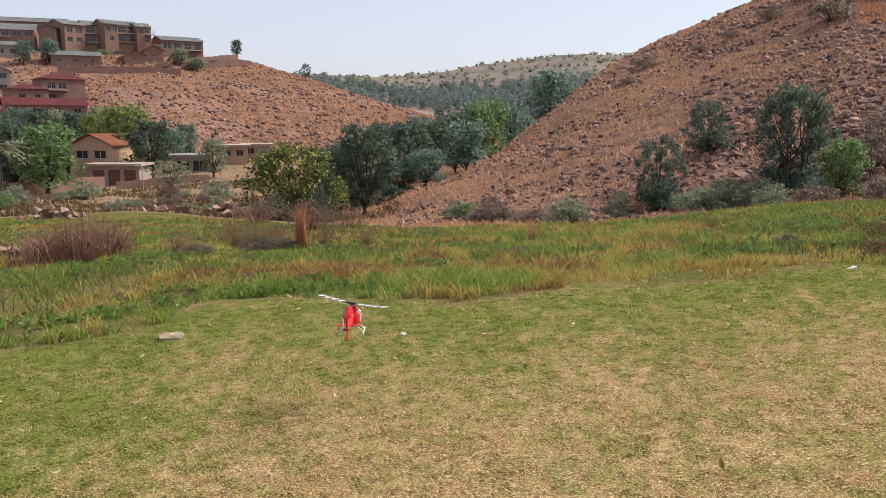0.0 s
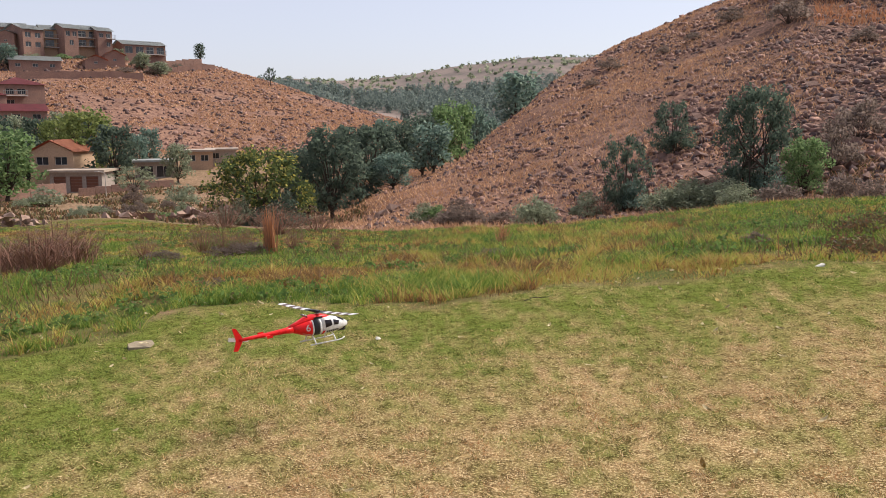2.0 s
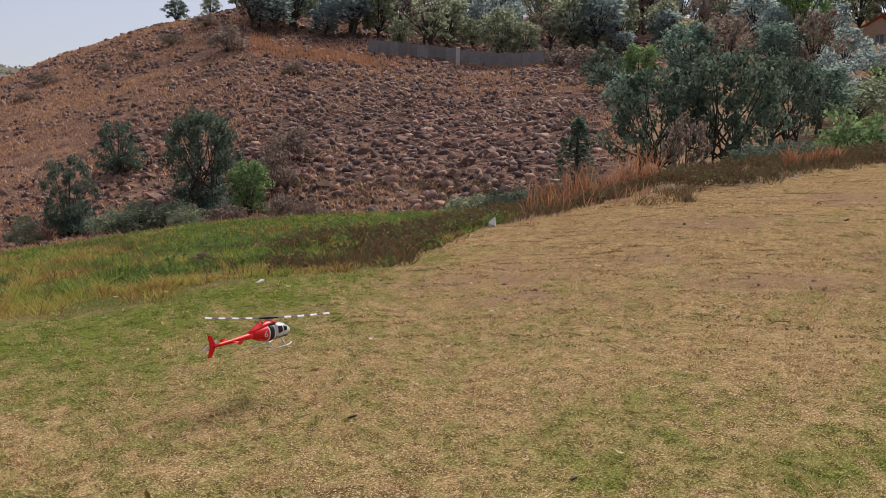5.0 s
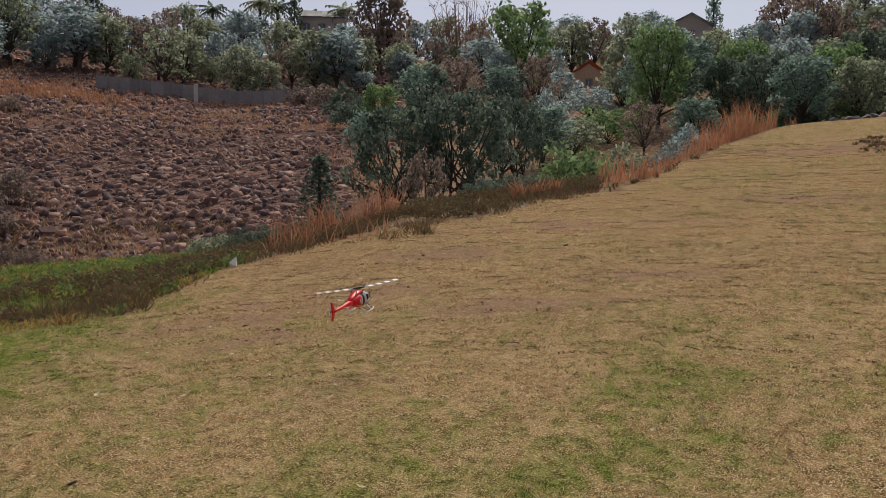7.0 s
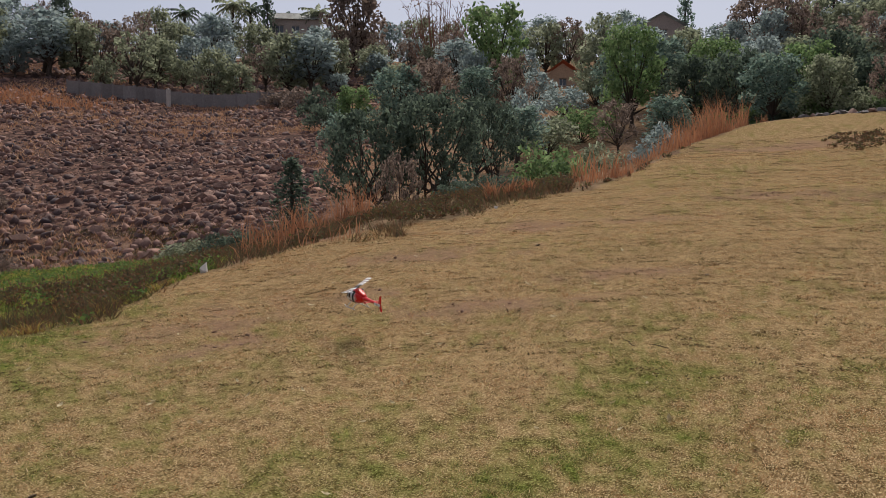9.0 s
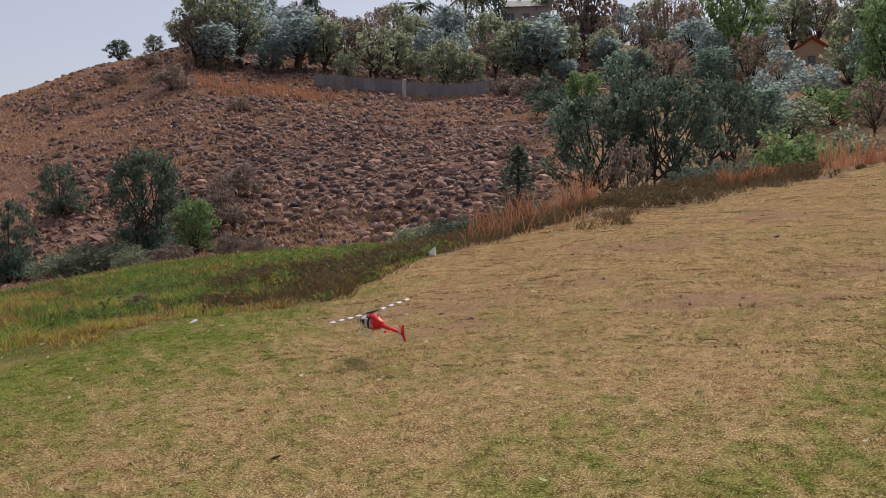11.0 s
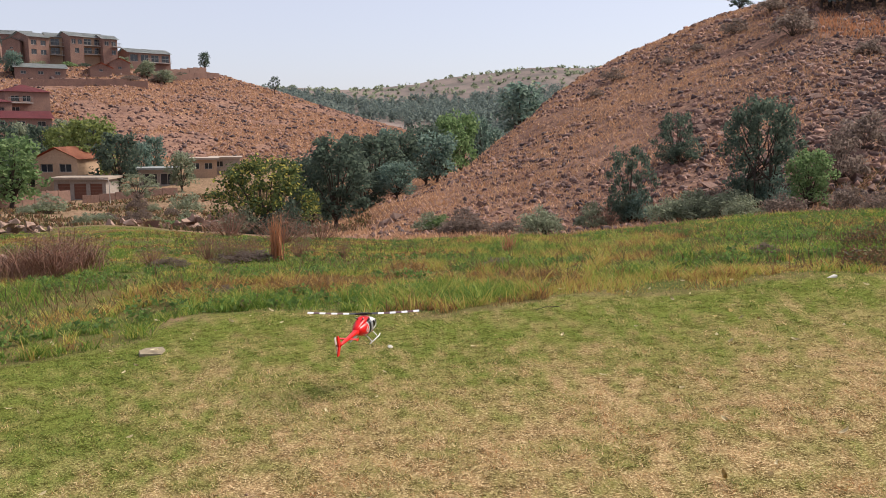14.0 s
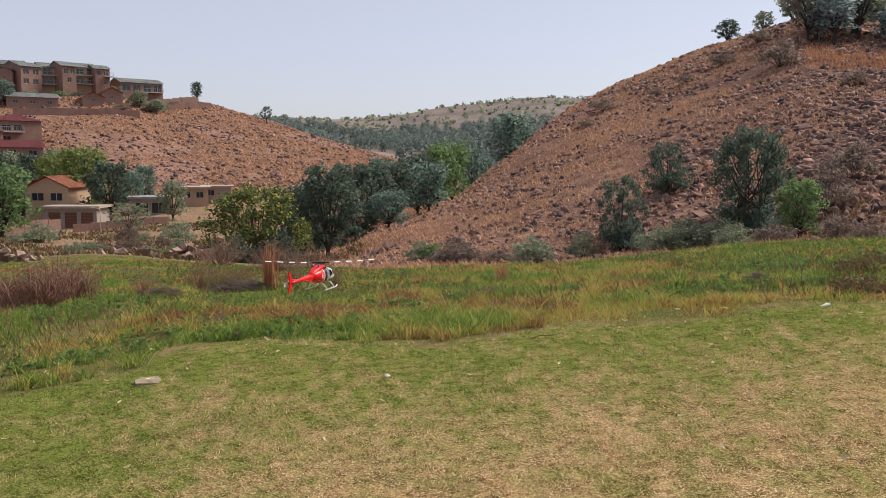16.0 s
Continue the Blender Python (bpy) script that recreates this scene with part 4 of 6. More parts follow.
def build_trees():
    # by the bottom of the meadow
    tree("stand", "yellow", -10.0, 50, 5.6, 6.8, "spreading tree with yellow-green crown at the bottom of the meadow", sink=1.1)
    for az, h, w, leaf in ((-11.6, 2.6, 3.4, "olive"), (-8.7, 2.8, 3.4, "dark"), (-10.2, 2.2, 3.6, "dark")):
        tree("bush", leaf, az, 48, h, w, "leafy bush under the spreading tree below the meadow", "bush", "bush", sink=0.5)
    tree("round", "dark", -5.3, 54, 5.7, 5.4, "dense dark green tree at the bottom of the meadow")
    tree("round", "dark", -7.0, 57, 4.8, 4.2, "dense dark green tree at the bottom of the meadow")
    for az, d, h, w, leaf in ((-2.6, 78, 5.6, 6.0, "dark"), (-0.9, 84, 5.8, 6.0, "dark"), (0.8, 88, 6.4, 5.6, "dark"), (2.2, 96, 7.0, 5.6, "mid"), (3.2, 104, 7.6, 6.0, "mid"), (4.4, 112, 7.4, 5.0, "blue"), (-4.2, 92, 6.4, 5.6, "dark"), (1.6, 80, 4.6, 5.0, "blue"), (5.4, 122, 6.0, 4.4, "blue"), (-1.7, 98, 6.4, 5.5, "blue"), (-3.4, 70, 3.2, 4.6, "dark"), (-1.2, 70, 3.0, 4.0, "blue")):
        tree("round", leaf, az, d, h, w, "leafy tree crowding the gully between the hills", group="trees in the gully")
    # foot of the stony hill
    tree("stand", "dark", 22.5, 38, 4.8, 3.8, "dark green tree with a leaning trunk below the stony hill")
    tree("open", "dark", 14.4, 39, 3.9, 2.7, "wispy grey-green tree below the stony hill", sink=0.6)
    tree("open", "dark", 17.3, 49, 3.5, 3.2, "low dark tree among the rocks", sink=0.8)
    tree("round", "mid", 25.4, 36.5, 2.4, 2.3, "small bright green tree below the stony hill")
    for az, d, h, w, leaf in ((14.0, 38.8, 2.0, 2.0, "dark"), (14.9, 38.6, 1.7, 1.8, "blue"), (17.6, 48.5, 1.8, 2.4, "dark"), (21.7, 38.5, 2.6, 2.2, "dark"), (23.3, 38, 2.2, 2.0, "blue"), (19.4, 38, 1.7, 2.6, "brown"), (18.0, 38, 1.5, 2.4, "olive"), (27.0, 40, 2.6, 2.6, "brown"), (28.2, 44, 2.6, 2.8, "brown"), (8.4, 37, 1.7, 2.2, "olive"), (3.2, 41, 1.5, 2.4, "brown"), (1.6, 43, 1.2, 1.8, "mid")):
        tree("bush", leaf, az, d, h, w, "twiggy shrub crowding the foot of the stony hill", "shrub", "shrub", "shrubs at the foot of the hill")
    for az, d, h, w, leaf, kind in ((16.9, 36, 1.5, 2.2, "olive", "bush"), (18.5, 36, 1.6, 2.6, "olive", "bush"), (20.2, 36, 1.7, 2.8, "olive", "bush"), (8.8, 38, 1.4, 2.0, "olive", "bush"), (11.9, 38, 1.5, 1.8, "olive", "bush"), (12.9, 38, 1.3, 1.4, "brown", "bare"), (4.0, 40, 1.2, 2.0, "brown", "bush"), (0.9, 43, 1.2, 2.0, "olive", "bush"), (2.6, 40, 1.0, 1.8, "brown", "bush"), (27.6, 34, 1.5, 1.5, "brown", "bush"), (21.6, 34, 1.1, 2.0, "olive", "bush"), (6.2, 39, 0.9, 2.0, "brown", "bush"), (24.0, 34, 1.1, 2.0, "brown", "bush"), (29.4, 31, 0.9, 1.6, "brown", "bush"), (40.2, 25, 0.9, 1.8, "olive", "bush")):
        tree(kind, leaf, az, d, h, w, "low dry shrub at the foot of the hill" if kind == "bush" else "bare brown shrub at the foot of the hill", "shrub", "shrub", "shrubs at the foot of the hill")
    for az, d, h, w in ((24.0, 82, 3.2, 4.2), (20.6, 96, 2.0, 3.6), (18.4, 92, 1.2, 2.0), (16.6, 92, 1.1, 1.8), (13.2, 92, 1.6, 3.4), (28.3, 70, 1.5, 2.2), (22.7, 104, 2.2, 4.0), (12.1, 84, 1.0, 1.8)):
        tree("bush", "brown", az, d, h, w, "grey-brown leafless thicket on the stony slope", "thicket", "shrub", "thickets on the slope")
    for az, d, h, w, leaf in ((49.4, 62, 3.2, 4.2, "dark"), (50.4, 54, 3.0, 3.6, "blue"), (48.6, 72, 3.4, 4.0, "dark"), (47.6, 80, 3.2, 4.4, "brown"), (46.0, 84, 2.6, 4.0, "brown")):
        tree("bush", leaf, az, d, h, w, "dark bush crowding the top of the stony slope", "bush", "bush", "bushes above the stones")
    # edge of the field
    tree("conifer", "dark", 47.3, 17.5, 1.75, 1.15, "small dark conifer standing at the edge of the field", "conifer")
    tree("stand", "dark", 52.3, 27, 4.3, 3.6, "dark evergreen tree with bare lower trunks", "tree")
    tree("stand", "dark", 56.6, 28, 4.7, 4.0, "dark evergreen tree with bare lower trunks", "tree")
    tree("open", "brown", 54.3, 24, 2.6, 1.6, "thin brown-leaved tree at the field's edge", "tree")
    tree("stand", "dark", 60.0, 33, 4.2, 3.4, "blue-green tree behind the field's edge")
    tree("bush", "mid", 64.2, 25, 2.4, 2.8, "pale green leafy bush behind the field's edge", "bush", "bush")
    tree("bush", "olive", 67.2, 27, 1.9, 2.6, "grey-green bush behind the field's edge", "bush", "bush")
    tree("bush", "dark", 59.6, 22, 1.2, 1.8, "low dark bush behind the field's edge", "bush", "bush")
    for az, d, h, w in ((44.0, 19.5, 0.7, 1.2), (42.2, 19, 0.6, 1.0), (57.8, 20, 0.7, 1.0), (61.8, 21, 0.6, 1.2)):
        tree("bush", "dark", az, d, h, w, "low grey-green shrub at the field's edge", "shrub", "shrub")
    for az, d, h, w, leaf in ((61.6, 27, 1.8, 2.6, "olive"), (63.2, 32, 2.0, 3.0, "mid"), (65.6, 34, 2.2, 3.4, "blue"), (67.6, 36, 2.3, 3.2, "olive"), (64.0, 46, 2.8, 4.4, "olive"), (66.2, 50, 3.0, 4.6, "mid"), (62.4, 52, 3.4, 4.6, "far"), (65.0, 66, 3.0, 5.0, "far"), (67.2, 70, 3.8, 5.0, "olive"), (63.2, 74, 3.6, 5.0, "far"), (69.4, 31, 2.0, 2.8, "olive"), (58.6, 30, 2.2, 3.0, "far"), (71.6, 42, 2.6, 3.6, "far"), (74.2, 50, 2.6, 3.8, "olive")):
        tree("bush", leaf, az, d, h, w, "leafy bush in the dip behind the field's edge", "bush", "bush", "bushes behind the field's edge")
    # wooded slope
    rng = random.Random(3)
    kinds = (("round", "dark"), ("round", "mid"), ("open", "olive"), ("tall", "dark"), ("round", "blue"), ("open", "brown"), ("round", "olive"), ("open", "brown"), ("tall", "blue"), ("round", "mid"))
    for row, (d, h, a0, a1, step) in enumerate(((44, 3.6, 62, 90, 2.9), (58, 5.0, 51, 92, 2.8), (76, 5.8, 54, 92, 2.6), (92, 5.2, 50, 92, 2.4), (94, 6.4, 25.6, 50, 1.7), (104, 6.8, 26, 92, 2.0), (118, 7.0, 27, 92, 2.0), (134, 7.0, 28, 92, 2.0))):
        a = a0
        while a < a1:
            kind, leaf = kinds[rng.randrange(len(kinds))]
            # rows farther off take bluer, paler leaves: haze put into the leaf colour
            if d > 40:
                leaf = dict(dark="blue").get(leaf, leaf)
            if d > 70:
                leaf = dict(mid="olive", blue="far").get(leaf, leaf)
            hh, dd = h * rng.uniform(0.6, 1.3) * (0.8 if 30 < a < 77 else 1.0), d * rng.uniform(0.94, 1.07)
            if 62.8 < a < 67.2 and d < 93:
                a += 2.0
                continue
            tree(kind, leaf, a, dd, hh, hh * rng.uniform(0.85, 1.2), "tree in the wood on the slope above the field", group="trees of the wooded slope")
            a += step * rng.uniform(0.7, 1.2)
    for k in range(13):      # close planting behind the top of the field
        a = 73.5 + 1.35 * k
        tree("round", ("dark", "mid", "dark", "olive")[k % 4], a, 53 + 3 * math.sin(2.1 * k), 4.4 + 0.9 * math.sin(1.3 * k), 4.6, "leafy tree in the close planting above the field", group="planting above the field")
        tree("bush", ("dark", "olive", "mid")[k % 3], a + 0.6, 46.5, 1.9 + 0.5 * math.sin(1.9 * k), 2.8, "dense bush behind the rocks above the field", "bush", "bush", "bushes above the field")
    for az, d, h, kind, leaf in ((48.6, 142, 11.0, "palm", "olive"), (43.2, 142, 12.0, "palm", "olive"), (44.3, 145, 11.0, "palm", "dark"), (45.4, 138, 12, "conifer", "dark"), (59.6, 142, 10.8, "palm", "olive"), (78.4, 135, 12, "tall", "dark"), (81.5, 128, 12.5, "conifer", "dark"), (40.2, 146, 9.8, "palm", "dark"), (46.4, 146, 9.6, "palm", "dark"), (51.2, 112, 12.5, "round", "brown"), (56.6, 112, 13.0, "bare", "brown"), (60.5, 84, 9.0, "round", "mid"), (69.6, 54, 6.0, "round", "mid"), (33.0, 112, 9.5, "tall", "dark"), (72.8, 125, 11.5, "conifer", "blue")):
        tree(kind, leaf, az, d, h, h * (0.55 if kind == "palm" else 0.8 if kind in ("round", "bare") else 0.35), "palm rising over the wood" if kind == "palm" else "tall dark tree rising over the wood", "palm" if kind == "palm" else "tree", "palm" if kind == "palm" else "tree")
    for az, d, h, w, leaf in ((20.9, 121, 2.8, 4.0, "dark"), (23.0, 124, 2.6, 3.4, "olive"), (24.6, 124, 3.4, 5.0, "olive"), (26.2, 116, 5.4, 5, "dark"), (27.6, 108, 5, 5, "mid")):
        tree("round", leaf, az, d, h, w, "leafy tree on the crest of the hill")
    # left side, among the houses
    for az, d, h, w, leaf, kind in ((-25.2, 100, 7.4, 8.8, "mid", "round"), (-27.0, 104, 8.0, 7.5, "dark", "round"), (-19.0, 122, 7.6, 7.6, "dark", "round"), (-20.7, 132, 9.4, 11.0, "lime", "round"), (-15.2, 120, 5.2, 5.0, "olive", "round"), (-16.9, 142, 6.6, 5.0, "blue", "round"), (-26.4, 134, 5.6, 6.0, "blue", "round"), (-23.4, 138, 5.0, 6.0, "dark", "round"), (-17.9, 100, 3.4, 6.0, "olive", "open"), (-15.0, 84, 2.9, 3.6, "olive", "bush"), (-23.2, 80, 2.0, 4.0, "olive", "bush"), (-27.4, 66, 2.2, 3.4, "olive", "bush"), (-19.6, 148, 5.6, 6.0, "dark", "round"), (-18.0, 86, 2.2, 2.4, "brown", "bush"), (-27.7, 90, 6.6, 5.4, "olive", "palm"), (-25.6, 116, 5.6, 6.5, "dark", "round")):
        tree(kind, leaf, az, d, h, w, "garden tree among the houses across the valley" if kind not in ("bush", "palm") else ("low bush on the rough ground" if kind == "bush" else "date palm beside the houses"), "tree" if kind not in ("bush", "palm") else kind, "tree" if kind not in ("bush", "palm") else kind)
    for az, d, h, w, leaf in ((-27.6, 150, 8.6, 7.0, "dark"), (-26.5, 156, 8.2, 6.5, "blue"), (-25.5, 148, 8.4, 7.0, "dark"), (-24.4, 154, 8.0, 7.0, "olive"), (-23.4, 150, 8.0, 7.0, "dark"), (-22.3, 146, 8.0, 7.5, "lime"), (-20.0, 150, 8.0, 7.0, "dark"), (-27.2, 118, 6.4, 6.0, "dark"), (-24.0, 128, 6.4, 6.5, "dark"), (-17.6, 134, 5.8, 4.6, "blue"), (-22.0, 168, 7.0, 6.5, "olive"), (-20.4, 172, 6.0, 7.0, "olive")):
        tree("round", leaf, az, d, h, w, "leafy tree in the dense gardens across the valley", group="garden trees across the valley")
    for az, d, h, w, leaf in ((-26.2, 238, 2.6, 5.0, "dark"), (-24.4, 241, 3.2, 4.5, "dark"), (-23.2, 242, 2.0, 5.0, "olive"), (-21.6, 243, 1.8, 6.0, "mid"), (-20.6, 243, 1.6, 4.0, "dark"), (-18.2, 244, 2.4, 4.0, "olive"), (-17.2, 240, 3.6, 5.5, "olive"), (-15.8, 238, 3.0, 6.0, "olive"), (-14.9, 244, 2.2, 4.0, "dark"), (-16.4, 232, 2.6, 6.0, "brown"), (-18.0, 226, 2.2, 6.0, "brown")):
        tree("bush", leaf, az, d, h, w, "garden bush on the bank below the flats", "bush", "bush", "bushes below the flats")
    tree("tall", "dark", -13.5, 258, 5.6, 4.0, "rounded dark tree alone on the crest")
    tree("open", "dark", -9.1, 240, 4.6, 4.2, "thin tree alone on the skyline")
    tree("tall", "blue", 7.2, 190, 15.0, 14.0, "tall spreading gum tree behind the hill")
    tree("round", "blue", 8.4, 196, 12, 9.0, "tall gum tree behind the hill")
    for az, d, h, w, leaf in ((-17.0, 235, 4.5, 5.5, "olive"), (-18.4, 236, 4.0, 4.5, "olive"), (-16.0, 232, 3.5, 6.0, "olive"), (-24.6, 228, 5.5, 6.0, "blue"), (-26.0, 226, 5.5, 5.0, "blue"), (-21.0, 180, 5, 7.0, "olive"), (-19.6, 176, 4, 6.0, "olive")):
        tree("round", leaf, az, d, h, w, "grey-green garden tree on the far slope", group="trees on the far slope")
    # woods across the valley, far off
    rng = np.random.default_rng(23)
    x, y = scatter(rng, 1700, -10, 12, 262, 640, 1.6)
    keep = (fbm(x, y, 60, 3, 111) > 0.46) & (np.hypot(x, y) > np.interp(np.degrees(np.arctan2(x, y)), [-10, -4, 0], [330, 290, 262]))
    x, y = x[keep], y[keep]
    h = rng.uniform(4, 9, len(x))
    z = ground(x, y)
    cs, rs = [], []
    for k in range(3):
        cs.append(np.stack([x + rng.normal(0, 1.1, len(x)), y + rng.normal(0, 1.1, len(x)), z + h * (0.35 + 0.25 * k)], -1))
        rs.append(h * (0.36 - 0.07 * k))
    vs, fs = leaf_cloud(rng, np.concatenate(cs), np.concatenate(rs), 38, 0.62, 1.25)
    tagged(raw("far_wood", vs, fs, LEAF["gum"]), "blue-green gum woods filling the far valley", "trees", kind="stuff")
    x, y = scatter(rng, 260, -9, 13, 640, 980, 1.6)
    z = ground(x, y)
    vs, fs = leaf_cloud(rng, np.stack([x, y, z + 1.2], -1), rng.uniform(1.2, 3.5, len(x)), 12, 1.6, 0.8)
    tagged(raw("far_bushes", vs, fs, LEAF["olive"]), "scattered bushes on the hill at the horizon", "shrubs", kind="stuff")


build_trees()


# ---- buildings ----
BRICK = surface("weathered_brick", (0.36, 0.22, 0.165), (0.24, 0.15, 0.125), 0.5, 0.9, 0, 0.4, 0.2, 0.02)
TAN_WALL = surface("tan_plaster", (0.52, 0.36, 0.24), (0.44, 0.30, 0.20), 0.6, 0.9, 0, 0.2, 0.2)
GREY_WALL = surface("grey_plaster", (0.42, 0.36, 0.31), (0.33, 0.28, 0.25), 0.6, 0.9, 0, 0.2, 0.2)
RED_ROOF = surface("red_roof_sheet", (0.25, 0.055, 0.06), (0.18, 0.045, 0.05), 0.8, 0.6, 0, 0.2, 0.4)
TILE_ROOF = surface("orange_roof_tile", (0.42, 0.165, 0.09), (0.32, 0.12, 0.075), 1.5, 0.8, 0, 0.5, 0.3, 0.03)
GREY_ROOF = surface("grey_roof_sheet", (0.34, 0.36, 0.35), (0.26, 0.28, 0.27), 0.8, 0.55, 0, 0.2, 0.4)
PALE_ROOF = surface("pale_flat_roof", (0.48, 0.39, 0.31), (0.38, 0.31, 0.25), 0.8, 0.7, 0, 0.2, 0.3)
GARAGE = surface("brown_garage_door", (0.24, 0.10, 0.065), (0.19, 0.08, 0.05), 2, 0.6, 0, 0.2, 0.4)
FRAME = surface("pale_window_frame", (0.55, 0.50, 0.45), (0.45, 0.41, 0.37), 3, 0.6, 0, 0.1, 0.4)
GLASS = surface("window_glass", (0.03, 0.035, 0.045), (0.05, 0.055, 0.06), 2, 0.08, 0, 0.0, 0.6)
CONCRETE = surface("precast_concrete", (0.30, 0.28, 0.27), (0.22, 0.21, 0.205), 0.9, 0.9, 0, 0.3, 0.2, 0.02, piece=0.5)


def facade(w, depth, h, openings, sink=2.0):
    """Four walls whose front, at y = 0, has real openings (x0, x1, z0, z1) with reveals; x from -w/2 to w/2."""
    bm = bmesh.new()
    xs = sorted({-w / 2, w / 2, *[o[0] for o in openings], *[o[1] for o in openings]})
    zs = sorted({-sink, h, *[o[2] for o in openings], *[o[3] for o in openings]})
    cache = {}

    def vert(x, y, z):
        key = (round(x, 4), round(y, 4), round(z, 4))
        if key not in cache:
            cache[key] = bm.verts.new((x, y, z))
        return cache[key]

    def quad(*pts):
        bm.faces.new([vert(*p) for p in pts])

    for xa, xb in zip(xs, xs[1:]):
        for za, zb in zip(zs, zs[1:]):
            cx, cz = (xa + xb) / 2, (za + zb) / 2
            if not any(o[0] < cx < o[1] and o[2] < cz < o[3] for o in openings):
                quad((xa, 0, za), (xb, 0, za), (xb, 0, zb), (xa, 0, zb))
    for x0, x1, z0, z1 in openings:
        r = 0.25
        quad((x0, 0, z0), (x1, 0, z0), (x1, r, z0), (x0, r, z0))
        quad((x0, 0, z1), (x0, r, z1), (x1, r, z1), (x1, 0, z1))
        quad((x0, 0, z0), (x0, r, z0), (x0, r, z1), (x0, 0, z1))
        quad((x1, 0, z0), (x1, 0, z1), (x1, r, z1), (x1, r, z0))
    quad((-w / 2, depth, -sink), (-w / 2, depth, h), (w / 2, depth, h), (w / 2, depth, -sink))
    quad((-w / 2, 0, -sink), (-w / 2, 0, h), (-w / 2, depth, h), (-w / 2, depth, -sink))
    quad((w / 2, 0, -sink), (w / 2, depth, -sink), (w / 2, depth, h), (w / 2, 0, h))
    quad((-w / 2, 0, h), (w / 2, 0, h), (w / 2, depth, h), (-w / 2, depth, h))
    return bm


def roof(kind, w, depth, h, pitch, over=0.45, thick=0.16):
    bm = bmesh.new()
    x0, x1, y0, y1 = -w / 2 - over, w / 2 + over, -over, depth + over
    if kind == "flat":
        box(bm, x0, x1, y0, y1, h + 0.004, h + 0.3)
    else:
        if kind == "gable_x":      # ridge along x
            ym = (y0 + y1) / 2
            top = [(x0, y0, h), (x1, y0, h), (x1, ym, h + pitch), (x0, ym, h + pitch), (x0, y1, h), (x1, y1, h)]
            faces = [(0, 1, 2, 3), (3, 2, 5, 4)]
        elif kind == "gable_y":    # gable towards the front
            top = [(x0, y0, h), (0, y0, h + pitch), (x1, y0, h), (x0, y1, h), (0, y1, h + pitch), (x1, y1, h)]
            faces = [(0, 1, 4, 3), (1, 2, 5, 4)]
        else:                      # hip
            ym, k = (y0 + y1) / 2, min((y1 - y0) / 2, (x1 - x0) / 2 - 0.2)
            top = [(x0, y0, h), (x1, y0, h), (x1, y1, h), (x0, y1, h), (x0 + k, ym, h + pitch), (x1 - k, ym, h + pitch)]
            faces = [(0, 1, 5, 4), (1, 2, 5), (2, 3, 4, 5), (3, 0, 4)]
        vs = [bm.verts.new((x, y, z + 0.01)) for x, y, z in top]
        for f in faces:
            bm.faces.new([vs[i] for i in f])
        bmesh.ops.solidify(bm, geom=bm.faces[:], thickness=thick)
    bmesh.ops.recalc_face_normals(bm, faces=bm.faces)
    return bm


